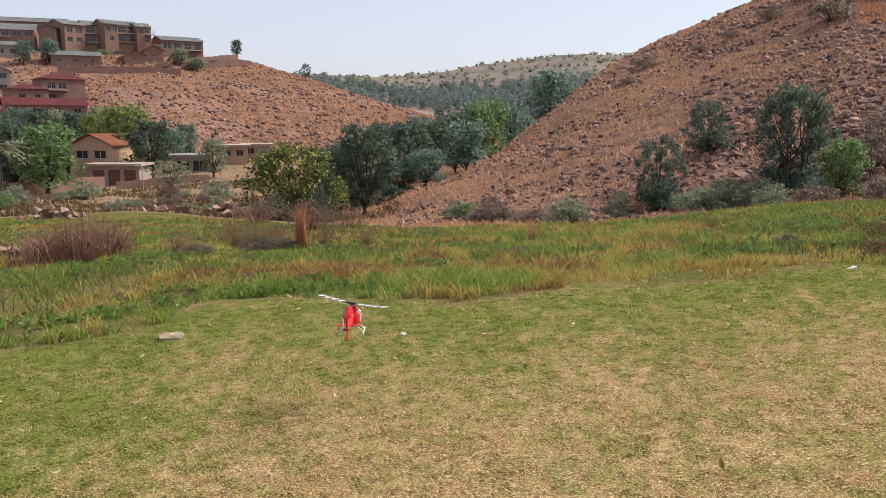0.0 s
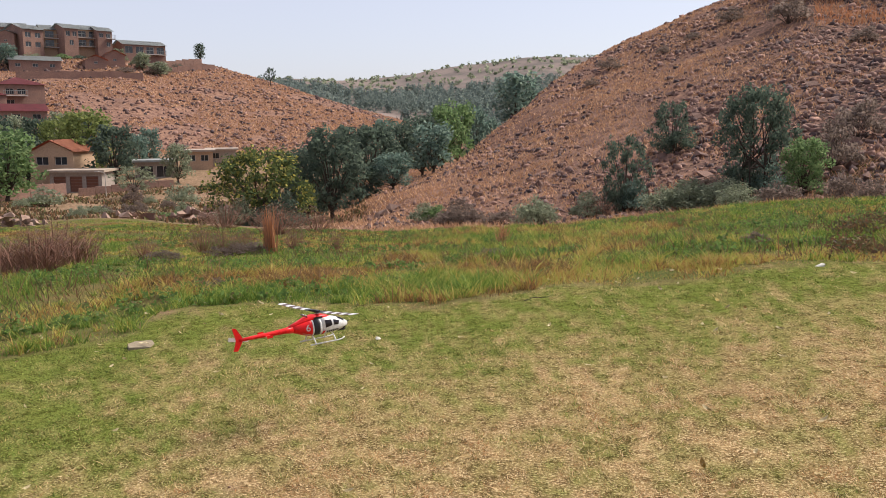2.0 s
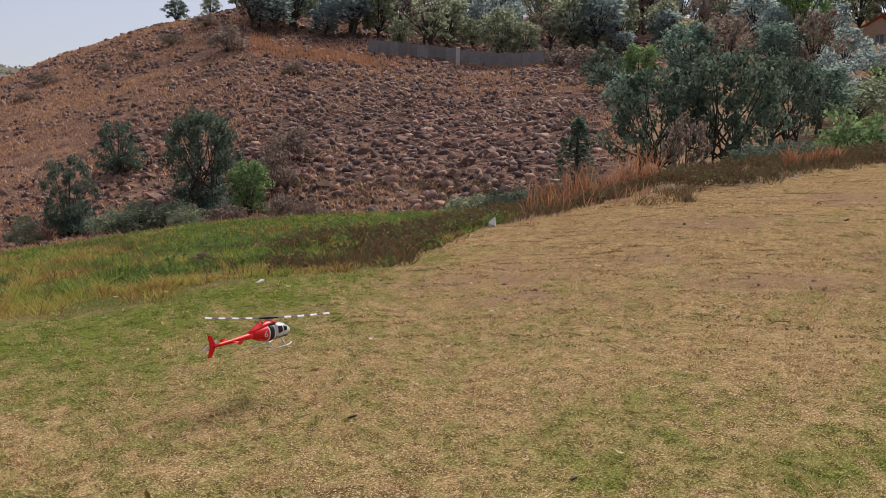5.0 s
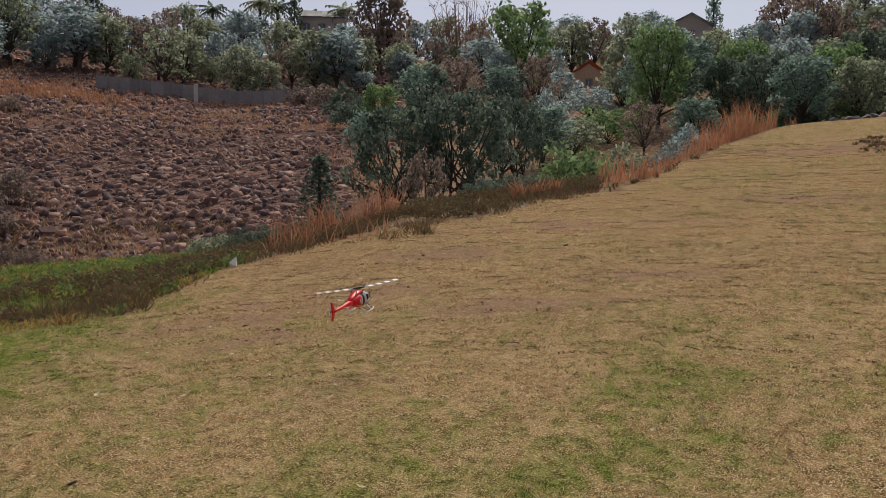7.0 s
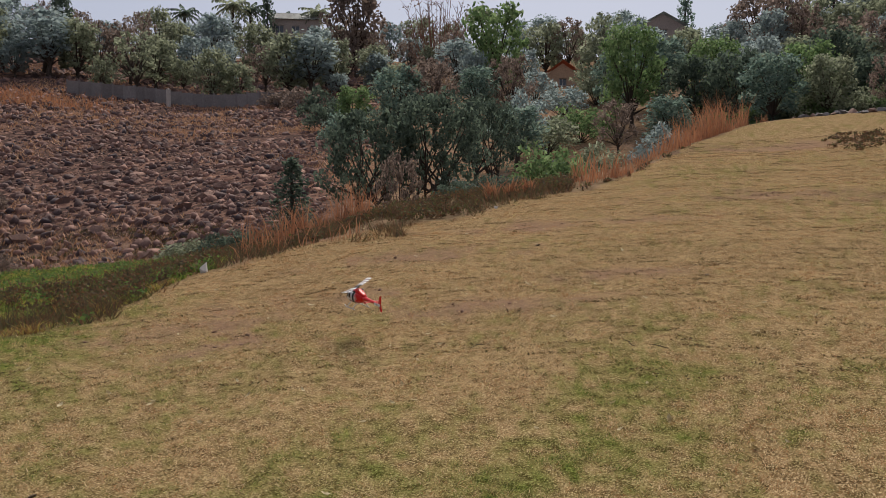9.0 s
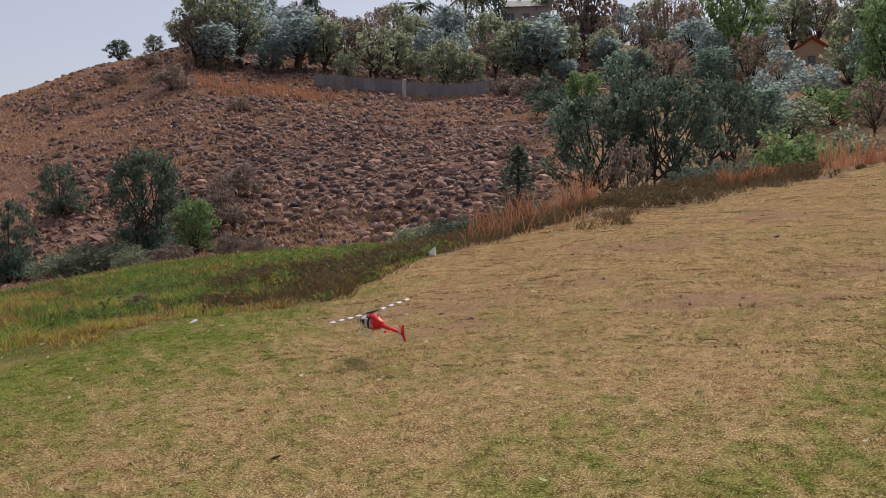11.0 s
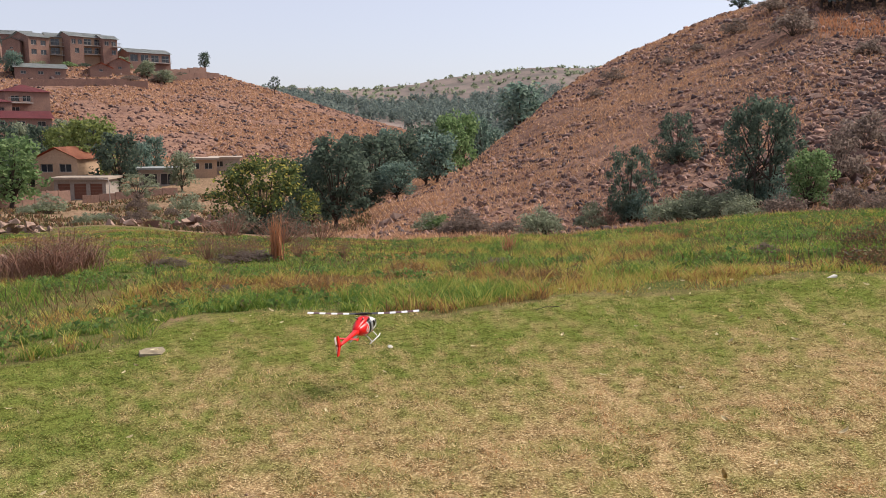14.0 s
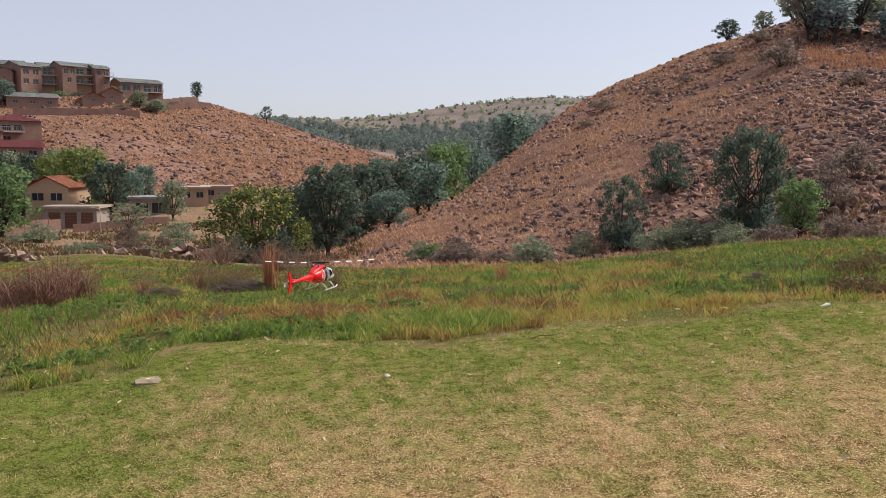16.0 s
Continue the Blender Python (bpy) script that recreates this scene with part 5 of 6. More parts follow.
def house(label, az, d, w, depth, h, roof_kind, pitch, wall_mat, roof_mat, windows=(), doors=(), balconies=(), turn=0.0, lift=0.0, name="house", category="house", floor=None):
    """windows and doors: (x, z, width, height) on the front, x from the middle, z from the floor."""
    x, y, z = on_ground(az, d)
    e = empty(name, x, y, z + lift if floor is None else floor, radians(-az + turn))
    tagged(e, label, category)
    openings = [(cx - ww / 2, cx + ww / 2, zz, zz + hh) for cx, zz, ww, hh in (*windows, *doors)]
    bm = facade(w, depth, h, openings, 3.0 if floor is None else max(3.0, floor - z + 2.0))
    if roof_kind == "gable_y":
        for yy in (0.02, depth - 0.02):
            a, b, c = bm.verts.new((-w / 2, yy, h)), bm.verts.new((w / 2, yy, h)), bm.verts.new((0, yy, h + pitch * w / (w + 0.9)))
            bm.faces.new((a, b, c))
    if roof_kind == "gable_x":
        for xx in (-w / 2 + 0.02, w / 2 - 0.02):
            a, b, c = bm.verts.new((xx, 0, h)), bm.verts.new((xx, depth, h)), bm.verts.new((xx, depth / 2, h + pitch * depth / (depth + 0.9)))
            bm.faces.new((a, b, c))
    part("wall", bm, wall_mat, e)
    part("roof", roof(roof_kind, w, depth, h, pitch), roof_mat, e)
    for cx, zz, ww, hh in windows:
        bm = bmesh.new()
        for q in ((cx - ww / 2, cx - ww / 2 + 0.07, zz, zz + hh), (cx + ww / 2 - 0.07, cx + ww / 2, zz, zz + hh), (cx - ww / 2 + 0.07, cx + ww / 2 - 0.07, zz, zz + 0.07), (cx - ww / 2 + 0.07, cx + ww / 2 - 0.07, zz + hh - 0.07, zz + hh), (cx - 0.03, cx + 0.03, zz + 0.07, zz + hh - 0.07)):
            box(bm, q[0], q[1], 0.14, 0.2, q[2], q[3])
        win = part("window", bm, FRAME, e)
        bm = bmesh.new()
        box(bm, cx - ww / 2, cx + ww / 2, 0.21, 0.24, zz, zz + hh)
        part("pane", bm, GLASS, win)
    for cx, zz, ww, hh in balconies:
        bm = bmesh.new()
        box(bm, cx - ww / 2, cx + ww / 2, -1.3, -0.004, zz - 0.18, zz)
        slab = part("balcony", bm, FRAME, e)
        bm = bmesh.new()
        for q in range(7):
            px = cx - ww / 2 + 0.04 + (ww - 0.08) * q / 6
            box(bm, px - 0.025, px + 0.025, -1.28, -1.23, zz + 0.004, zz + 0.9)
        box(bm, cx - ww / 2, cx + ww / 2, -1.3, -1.22, zz + 0.9, zz + 0.98)
        part("railing", bm, GREY_ROOF, slab)
    for cx, zz, ww, hh in doors:
        bm = bmesh.new()
        for k in range(5):
            box(bm, cx - ww / 2, cx + ww / 2, 0.15 + 0.01 * (k % 2), 0.24, zz + hh * k / 5, zz + hh * (k + 1) / 5 - 0.03)
        part("garage_door", bm, GARAGE, e)
    return e


def wall_run(label, az0, d0, az1, d1, n, h, mat, name="boundary_wall", drop=0.8, thick=0.2, posts=False):
    """A garden wall in panels between two places, following the ground."""
    p0, p1 = Vector((*polar(az0, d0), 0)), Vector((*polar(az1, d1), 0))
    e = empty(name, p0.x, p0.y, float(ground(p0.x, p0.y)))
    tagged(e, label, "wall")
    step = (p1 - p0) / n
    yaw = math.atan2(step.y, step.x)
    for k in range(n):
        a = p0 + step * k
        za, zb = float(ground(a.x, a.y)), float(ground(a.x + step.x, a.y + step.y))
        z = min(za, zb) - e.location.z
        bm = bmesh.new()
        L = step.length
        box(bm, 0.0, L - 0.03, -thick / 2, thick / 2, -drop, h + abs(za - zb) * 0.5, Matrix.Translation((a.x - p0.x, a.y - p0.y, z)) @ Matrix.Rotation(yaw, 4, "Z"))
        part("panel", bm, mat, e)
        if posts:
            bm = bmesh.new()
            box(bm, -0.1, 0.06, -0.13, 0.13, -drop, h + 0.12 + abs(za - zb) * 0.5, Matrix.Translation((a.x - p0.x, a.y - p0.y, z)) @ Matrix.Rotation(yaw, 4, "Z"))
            part("post", bm, mat, e)
    return e


def grid_windows(w, h, cols, rows, ww=1.3, hh=1.2, floor=2.9, first=0.9):
    return [(-w / 2 + w * (c + 0.5) / cols, first + floor * r, ww, hh) for c in range(cols) for r in range(rows) if first + floor * r + hh < h]


def build_houses():
    # flats along the crest
    flats = dict(name="apartment_block", category="apartment block")
    house("long grey-roofed apartment block behind the others", -25.4, 268, 17, 9, 8.0, "gable_x", 1.6, BRICK, GREY_ROOF, grid_windows(17, 8.0, 5, 3, 1.6, 1.3, 2.6, 0.8), turn=-6, floor=20.2, **flats)
    house("brick apartment block with balconies and grey roof", -26.6, 250, 11, 9, 4.6, "gable_x", 2.0, BRICK, GREY_ROOF, grid_windows(11, 4.6, 4, 2, 1.9, 1.3, 2.4, 0.6), balconies=[(-2.6, 2.9, 4.6, 0), (-2.6, 0.5, 4.6, 0)], turn=-8, floor=19.6, **flats)
    house("narrow brick stair tower with grey roof between the flats", -24.6, 247, 4.2, 8, 5.2, "gable_y", 1.0, BRICK, GREY_ROOF, [(0, 0.9, 0.8, 0.5), (0, 3.2, 0.8, 0.5)], turn=-16, floor=19.4, **flats)
    house("three-storey brick apartment block showing its plain gable end", -23.1, 247, 5.6, 9.5, 6.6, "gable_x", 1.6, BRICK, GREY_ROOF, [(-1.4, 4.6, 1.5, 1.3), (1.2, 4.6, 1.5, 1.3), (-1.4, 2.2, 1.5, 1.3), (1.2, 2.2, 1.5, 1.3)], turn=30, floor=19.2, **flats)
    house("apartment block with deep shaded balconies and grey roof", -21.9, 251, 6.2, 9, 6.1, "gable_x", 1.6, TAN_WALL, GREY_ROOF, [(-1.4, 4.1, 2.2, 1.7), (1.5, 4.1, 2.2, 1.7), (-1.4, 1.8, 2.2, 1.7), (1.5, 1.8, 2.2, 1.7)], balconies=[(0, 3.9, 6.0, 0), (0, 1.6, 6.0, 0)], turn=12, floor=20.2, **flats)
    house("projecting brick bay of the apartment row", -21.0, 247, 3.6, 9, 6.0, "gable_x", 1.6, BRICK, GREY_ROOF, [(-0.8, 4.1, 1.1, 1.3), (0.9, 4.1, 1.1, 1.3), (0.0, 1.8, 1.1, 1.3)], turn=22, floor=20.4, **flats)
    house("apartment block with deep shaded balconies and grey roof", -20.1, 251, 5.6, 9, 5.4, "gable_x", 1.6, TAN_WALL, GREY_ROOF, [(-1.3, 3.5, 2.0, 1.6), (1.4, 3.5, 2.0, 1.6), (-1.3, 1.2, 2.0, 1.6), (1.4, 1.2, 2.0, 1.6)], balconies=[(0, 3.3, 5.4, 0), (0, 1.0, 5.4, 0)], turn=14, floor=21.2, **flats)
    house("brick end block of the apartment row with corner balcony", -19.1, 249, 3.8, 8, 4.8, "gable_x", 1.4, BRICK, GREY_ROOF, [(-0.9, 3.1, 1.1, 1.2), (0.9, 3.1, 1.1, 1.2), (0.9, 0.8, 1.1, 1.2)], balconies=[(1.4, 2.9, 2.2, 0)], turn=18, floor=21.4, **flats)
    house("low-pitched grey-roofed house with a deep veranda on the crest", -16.8, 250, 11.5, 9, 3.2, "gable_x", 1.5, BRICK, GREY_ROOF, grid_windows(11.5, 3.2, 4, 1, 2.1, 1.9, first=0.9), balconies=[(2.0, 0.8, 7.0, 0)], turn=20, floor=19.7)
    house("long low house with grey metal roof below the flats", -23.1, 226, 11.2, 8, 2.4, "gable_x", 1.3, BRICK, GREY_ROOF, grid_windows(11.2, 2.4, 3, 1, 1.2, 0.8), turn=5, floor=14.2)
    house("small brick house with stepped gables below the flats", -19.7, 228, 5.0, 7, 1.8, "gable_y", 1.3, BRICK, TILE_ROOF, grid_windows(5.0, 2.4, 1, 1, 0.9, 0.6), turn=8, floor=15.4)
    house("small brick house with stepped gables below the flats", -18.6, 232, 4.8, 7, 2.4, "gable_y", 1.3, BRICK, TILE_ROOF, grid_windows(4.8, 2.4, 1, 1, 0.9, 0.6), turn=8, floor=16.4)
    house("brick house with dull red hipped roof on the far slope", -23.9, 196, 8.6, 8, 4.6, "hip", 1.6, BRICK, RED_ROOF, [(-2.4, 2.6, 1.6, 1.2), (-0.2, 2.6, 1.6, 1.2), (-2.4, 0.3, 1.6, 1.2)], balconies=[(-1.6, 2.4, 4.6, 0)], turn=14, floor=5.1)
    house("low wing with dull red hipped roof beside the brick house", -25.8, 190, 7.0, 7, 4.4, "hip", 1.2, BRICK, RED_ROOF, [(-1.4, 2.3, 1.2, 1.1), (1.5, 2.3, 1.2, 1.1)], turn=14, floor=3.0)
    house("long low brick house with dull red roof on the far slope", -24.9, 182, 14.5, 7, 2.4, "gable_x", 1.5, BRICK, RED_ROOF, grid_windows(14.5, 2.4, 4, 1, 1.5, 1.0), turn=8, floor=1.7)
    house("grey plastered house with grey roof on the far slope", -27.6, 206, 6.0, 8, 4.6, "gable_y", 1.4, GREY_WALL, GREY_ROOF, grid_windows(6.0, 4.6, 2, 2, 1.5, 1.2, 2.4, 0.6))
    house("grey plastered house high on the far slope", -27.2, 232, 8.0, 8, 2.9, "gable_x", 1.2, GREY_WALL, GREY_ROOF, grid_windows(8.0, 2.9, 3, 1, 1.5, 1.2))
    # nearer houses in the trees
    house("two-storey tan house with orange tiled gable roof", -22.6, 122, 5.6, 8, 4.7, "gable_y", 1.6, TAN_WALL, TILE_ROOF, [(-1.2, 3.0, 1.6, 1.1), (1.2, 3.0, 1.6, 1.1)], turn=-22, lift=0.0)
    house("grey garage wing with three brown garage doors", -21.3, 116, 6.4, 5, 2.5, "flat", 0, GREY_WALL, PALE_ROOF, [], [(-2.0, 0.05, 1.5, 1.95), (0.0, 0.05, 1.5, 1.95), (2.0, 0.05, 1.5, 1.95)], turn=-20, name="garage", category="garage")
    house("tan gabled house with orange tiled roof among trees", -18.5, 138, 4.6, 9, 4.2, "gable_y", 2.4, TAN_WALL, TILE_ROOF, [(0.9, 2.2, 0.9, 1.1)], turn=25)
    house("dark flat-roofed carport between the trees", -16.6, 128, 5.4, 5, 2.4, "flat", 0, GREY_WALL, GREY_ROOF, [(-1.2, 0.2, 2.0, 1.7), (1.2, 0.2, 2.0, 1.7)], name="carport", category="carport")
    house("low house with pale flat roof behind the trees", -13.9, 140, 4.6, 5, 2.3, "flat", 0, TAN_WALL, PALE_ROOF, [(-1, 0.8, 1.2, 1.0), (1, 0.8, 1.2, 1.0)], lift=0.6)
    house("low house with pale flat roof behind the trees", -12.4, 146, 4.6, 5, 2.2, "flat", 0, GREY_WALL, PALE_ROOF, [(-1, 0.8, 1.2, 1.0)], lift=0.5)
    # roofs in the wood
    house("gabled house with reddish roof half hidden by trees", 65.0, 92, 3.5, 7, 1.9, "gable_y", 1.5, TAN_WALL, TILE_ROOF, [(0, 0.7, 0.8, 0.8)], turn=10, lift=-0.7)
    house("house with dark grey roof above the trees", 47.2, 140, 7.5, 8, 5.4, "gable_x", 1.8, GREY_WALL, GREY_ROOF, grid_windows(7.5, 5.4, 3, 1, first=3.2), lift=1.5)
    house("house with dark grey gabled roof above the trees", 71.4, 122, 6.0, 8, 4.2, "gable_y", 1.8, GREY_WALL, GREY_ROOF, [(0, 2.6, 1.4, 1.1)], turn=20, lift=0.8)
    house("house with flat brown parapet on the crest", 27.2, 124, 5.0, 5, 1.6, "flat", 0, BRICK, PALE_ROOF)
    # walls
    wall_run("long brown garden wall below the houses", -28.2, 100, -21.9, 108, 9, 1.5, BRICK, posts=True)
    wall_run("brown garden wall beside the gate", -21.2, 109, -15.5, 112, 6, 0.9, BRICK)
    for k, (a0, d0, a1, d1) in enumerate(((-17.3, 236, -12.6, 246), (-16.6, 240, -13.4, 249), (-15.8, 246, -13.4, 254), (-24.2, 220, -17.0, 222))):
        wall_run("stepped brown retaining wall below the crest", a0, d0, a1, d1, 6, 1.6, BRICK, "retaining_wall")
    wall_run("grey precast concrete fence along the top of the slope", 33.2, 87, 39.0, 88, 9, 1.35, CONCRETE, "concrete_fence", posts=True)
    wall_run("grey precast concrete fence along the top of the slope", 39.2, 88, 47.6, 86, 12, 1.25, CONCRETE, "concrete_fence", posts=True)
    x, y, z = on_ground(39.1, 86.8)
    bm = bmesh.new()
    box(bm, -0.16, 0.16, -0.16, 0.16, -0.3, 1.7)
    bmesh.ops.bevel(bm, geom=bm.edges[:], offset=0.03, segments=1, affect="EDGES")
    o = part("marker_post", bm, FRAME)
    o.location = (x, y, z)
    tagged(o, "pale painted post in front of the concrete fence", "post")
    # street lamp
    x, y, z = on_ground(-19.6, 104)
    e = empty("street_lamp", x, y, z)
    tagged(e, "thin grey street lamp beside the gate", "street lamp")
    bm = bmesh.new()
    tube(bm, [(0, 0, -0.3), (0, 0, 2.6), (-0.15, 0, 2.85), (-0.7, 0, 2.95)], [0.06, 0.05, 0.045, 0.04], 8)
    part("pole", bm, FRAME, e)
    bm = bmesh.new()
    box(bm, -1.15, -0.7, -0.1, 0.1, 2.9, 3.0)
    part("lamp_head", bm, FRAME, e)


build_houses()


# ---- small things on the field ----
def stone(label, az, d, r, mat, flat_z=1.0, name="stone", group="", k=0, turn=0.0, category="stone"):
    x, y, z = on_ground(az, d)
    o = new(name, ROCKS[k % 8])
    o.location, o.rotation_euler, o.scale = (x, y, z + 0.25 * r * flat_z), (0, 0, turn), (r, r, r * flat_z)
    o.material_slots[0].link = "OBJECT"
    o.material_slots[0].material = mat
    return tagged(o, label, category, group)


def build_details():
    rng = random.Random(8)
    x, y, z = on_ground(-18.3, 7.45)
    bm = bmesh.new()
    vs = [(-0.10, -0.08), (0.07, -0.10), (0.11, 0.02), (0.09, 0.11), (-0.05, 0.10), (-0.11, 0.03)]
    lo, hi = [bm.verts.new((a, b, -0.02)) for a, b in vs], [bm.verts.new((a * 0.96, b * 0.96, 0.006)) for a, b in vs]
    bm.faces.new(lo[::-1])
    bm.faces.new(hi)
    for i in range(6):
        bm.faces.new((lo[i], lo[(i + 1) % 6], hi[(i + 1) % 6], hi[i]))
    o = part("stone_slab", bm, surface("grey_slab", (0.34, 0.28, 0.19), (0.27, 0.22, 0.15), 9, 0.9, 0, 0.4, 0.2))
    o.location, o.rotation_euler = (x, y, z + 0.016), (0.05, 0.02, 0.3)
    tagged(o, "flat broken grey slab lying in the turf", "slab")
    chalk = surface("chalky_white", (0.84, 0.80, 0.72), (0.74, 0.69, 0.6), 12, 0.85, 0, 0.3, 0.3)
    stone("small whitish stone lying in the turf", -2.7, 6.65, 0.028, chalk, 0.8, k=1)
    stone("pale grey stone at the edge of the long grass", 26.3, 9.0, 0.05, chalk, 0.9, k=2)
    stone("white broken marker stone in the weeds", 41.9, 11.75, 0.065, chalk, 2.2, k=3)
    stone("pale stone at the edge of the field", 61.0, 15.5, 0.05, chalk, 1.2, k=4)
    stone("pale stone in the long grass", -15.6, 9.6, 0.05, chalk, 0.9, k=5)
    clod = surface("dark_clod", (0.15, 0.11, 0.075), (0.21, 0.155, 0.10), 20, 0.95, 0, 0.7, 0.1)
    for az, d, r in ((32.7, 4.75, 0.036), (64.0, 11.2, 0.06), (52.0, 7.6, 0.025), (75, 9.4, 0.035), (48.2, 3.9, 0.028)):
        stone("dark clod of dug-up earth in the turf", az, d, r, clod, 0.45, "clod", "clods in the turf", int(az), category="clod")
    g = np.random.default_rng(77)
    cx, cy = scatter(g, 60000, -20, 86, 3.6, 27, 1.6)
    keep = (is_bare(cx, cy) > g.uniform(0.3, 1.1, len(cx))) & (g.uniform(0, 1, len(cx)) < 0.6)
    cx, cy = cx[keep], cy[keep]
    size, turn = 0.012 + 0.03 * g.uniform(0, 1, len(cx)) ** 3, g.uniform(0, 6.28, len(cx))
    cz, vs, fs, base = ground(cx, cy), [], [], 0
    for k in range(len(cx)):
        me = ROCKS[k % 8]
        co = np.array([v.co[:] for v in me.vertices]) * size[k]
        c, q = math.cos(turn[k]), math.sin(turn[k])
        vs.append(np.stack([co[:, 0] * c - co[:, 1] * q + cx[k], co[:, 0] * q + co[:, 1] * c + cy[k], co[:, 2] * 0.8 + cz[k]], -1))
        fs.append(np.array([p.vertices[:] for p in me.polygons if len(p.vertices) == 3]) + base)
        base += len(co)
    tagged(raw("crumbled_earth", np.concatenate(vs), np.concatenate(fs), surface("reddish_earth", (0.26, 0.16, 0.115), (0.17, 0.105, 0.075), 6, 0.95, 0, 0.5, 0.1)), "crumbled reddish earth on the worn patches of the field", "earth", kind="stuff")
    # fallen leaves and chips
    dead = surface("fallen_leaf", (0.82, 0.74, 0.48), (0.66, 0.52, 0.27), 30, 0.7, 0, 0.2, 0.3, piece=0.5)
    bm = bmesh.new()
    pr = [(-0.5, 0, 0.1), (-0.2, 0.16, 0.0), (0.2, 0.17, 0.02), (0.5, 0, 0.12), (0.2, -0.17, 0.03), (-0.2, -0.16, 0.0)]
    ring = [bm.verts.new(p) for p in pr]
    mid = bm.verts.new((0, 0, -0.06))
    for i in range(6):
        bm.faces.new((ring[i], ring[(i + 1) % 6], mid))
    bmesh.ops.solidify(bm, geom=bm.faces[:], thickness=0.02)
    leaf = part("fallen_leaf", bm, dead)
    me = leaf.data
    bpy.data.objects.remove(leaf)
    n = 0
    while n < 240:
        az, d = rng.uniform(-29, 88), rng.uniform(3.2, 14) if n % 3 else rng.uniform(5, 9)
        if d > edge_d(az) + 0.6:
            continue
        x, y, z = on_ground(az, d)
        o = new("fallen_leaf", me)
        s = rng.uniform(0.035, 0.07) * (1 + 0.03 * d)
        o.location, o.rotation_euler, o.scale = (x, y, z + 0.04), (rng.uniform(-0.5, 0.5), rng.uniform(-0.5, 0.5), rng.uniform(0, 6.28)), (s, s, s)
        tagged(o, "curled pale yellow fallen leaf on the turf", "leaf", "fallen leaves")
        n += 1
    for az, d, L, turn in ((60.8, 6.9, 0.28, -10), (70.5, 6.8, 0.2, 40), (72.4, 6.7, 0.15, 75), (8.5, 7.6, 0.35, 30)):
        x, y, z = on_ground(az, d)
        bm = bmesh.new()
        tube(bm, [(-L / 2, 0, 0.0), (-L / 6, 0.02, 0.012), (L / 5, -0.015, 0.008), (L / 2, 0.02, 0.014)], [0.0025, 0.003, 0.0025, 0.001], 5)
        o = part("twig", bm, BARK)
        o.location, o.rotation_euler = (x, y, z + 0.02), (0, 0, radians(turn))
        tagged(o, "dry broken twig lying on the turf", "twig", "twigs on the turf")
    # dry growth at the far side of the meadow
    def tuft(label, az, d, h, w, n, mat, lean=0.25, name="grass_tuft"):
        g = np.random.default_rng(int(abs(az) * 100 + d))
        x0, y0 = polar(az, d)
        r, a = w / 2 * g.uniform(0, 1, n) ** 0.7, g.uniform(0, 6.28, n)
        x, y = x0 + r * np.cos(a), y0 + r * np.sin(a)
        ob = blades(name, x, y, h + 0 * x, 0.010 + 0.0005 * d, lean, mat, label, "dry grass", g, 0 * x)
        ob["kind"] = ""
        del ob["kind"]
        return ob
    for az, d, h, w in ((-24.6, 15.6, 0.6, 0.9), (-23.2, 15.9, 0.62, 0.9), (-21.9, 16.2, 0.55, 0.8), (-26.2, 15.8, 0.5, 0.9)):
        tuft("reddish-brown stand of dead stalks beside the meadow", az, d, h, w, 120, TWIG, 1.0, "dead_stalk_clump")
    for az, d, h, w in ((-12.4, 17.2, 0.26, 1.0), (-11.2, 17.6, 0.3, 1.1), (-16.5, 16.2, 0.2, 0.9), (-13.6, 10.6, 0.16, 0.5), (5.4, 15.0, 0.2, 0.6), (22.6, 12.4, 0.18, 0.5)):
        tree("bush", "brown", az, d, h, w, "low heap of dark dead brush in the meadow", "brush_heap", "brush", "brush heaps in the meadow")
    tuft("upright orange clump of dry reed grass", -9.6, 17.5, 0.85, 0.26, 110, RUST, 0.2, "reed_clump")
    for az, d, h, w in ((-24.2, 16.2, 0.85, 1.3), (-22.8, 16.6, 0.95, 1.3), (-21.6, 17.2, 0.75, 1.1), (-25.6, 16.4, 0.6, 1.0), (-23.5, 15.6, 0.8, 1.2)):
        tree("bare", "brown", az, d, h, w, "leafless reddish-brown dry shrub beside the meadow", "dry_shrub", "shrub", "dry shrubs by the meadow")
    for az, d, h, w in ((-14.0, 18, 0.75, 0.7), (-12.6, 17.5, 0.7, 0.6), (-11.2, 18.5, 0.6, 0.6), (-8.0, 19, 0.7, 0.6), (-5.2, 18, 0.5, 0.4), (-17.6, 17, 0.5, 0.7), (-9.0, 30, 1.2, 2.2), (-6.5, 32, 1.1, 2.0), (-12.5, 36, 1.3, 2.4)):
        tree("bare", "brown", az, d, h, w, "thin leafless stems standing in the meadow", "dry_shrub", "shrub", "dry stems in the meadow")
    for az, d, h in ((6.2, 19, 0.42), (48.9, 16.0, 0.6), (47.9, 16.4, 0.7), (50.5, 16.5, 0.75), (52.0, 16.5, 0.65), (46.6, 16.0, 0.7), (60.7, 17.2, 0.4), (61.9, 17.4, 0.35), (63.0, 17.6, 0.32), (44.9, 16.6, 0.5)):
        tuft("rusty tussock of dry grass", az, d, h, 0.5 if d < 17 else 0.3, 80, RUST, 0.7, "tussock")
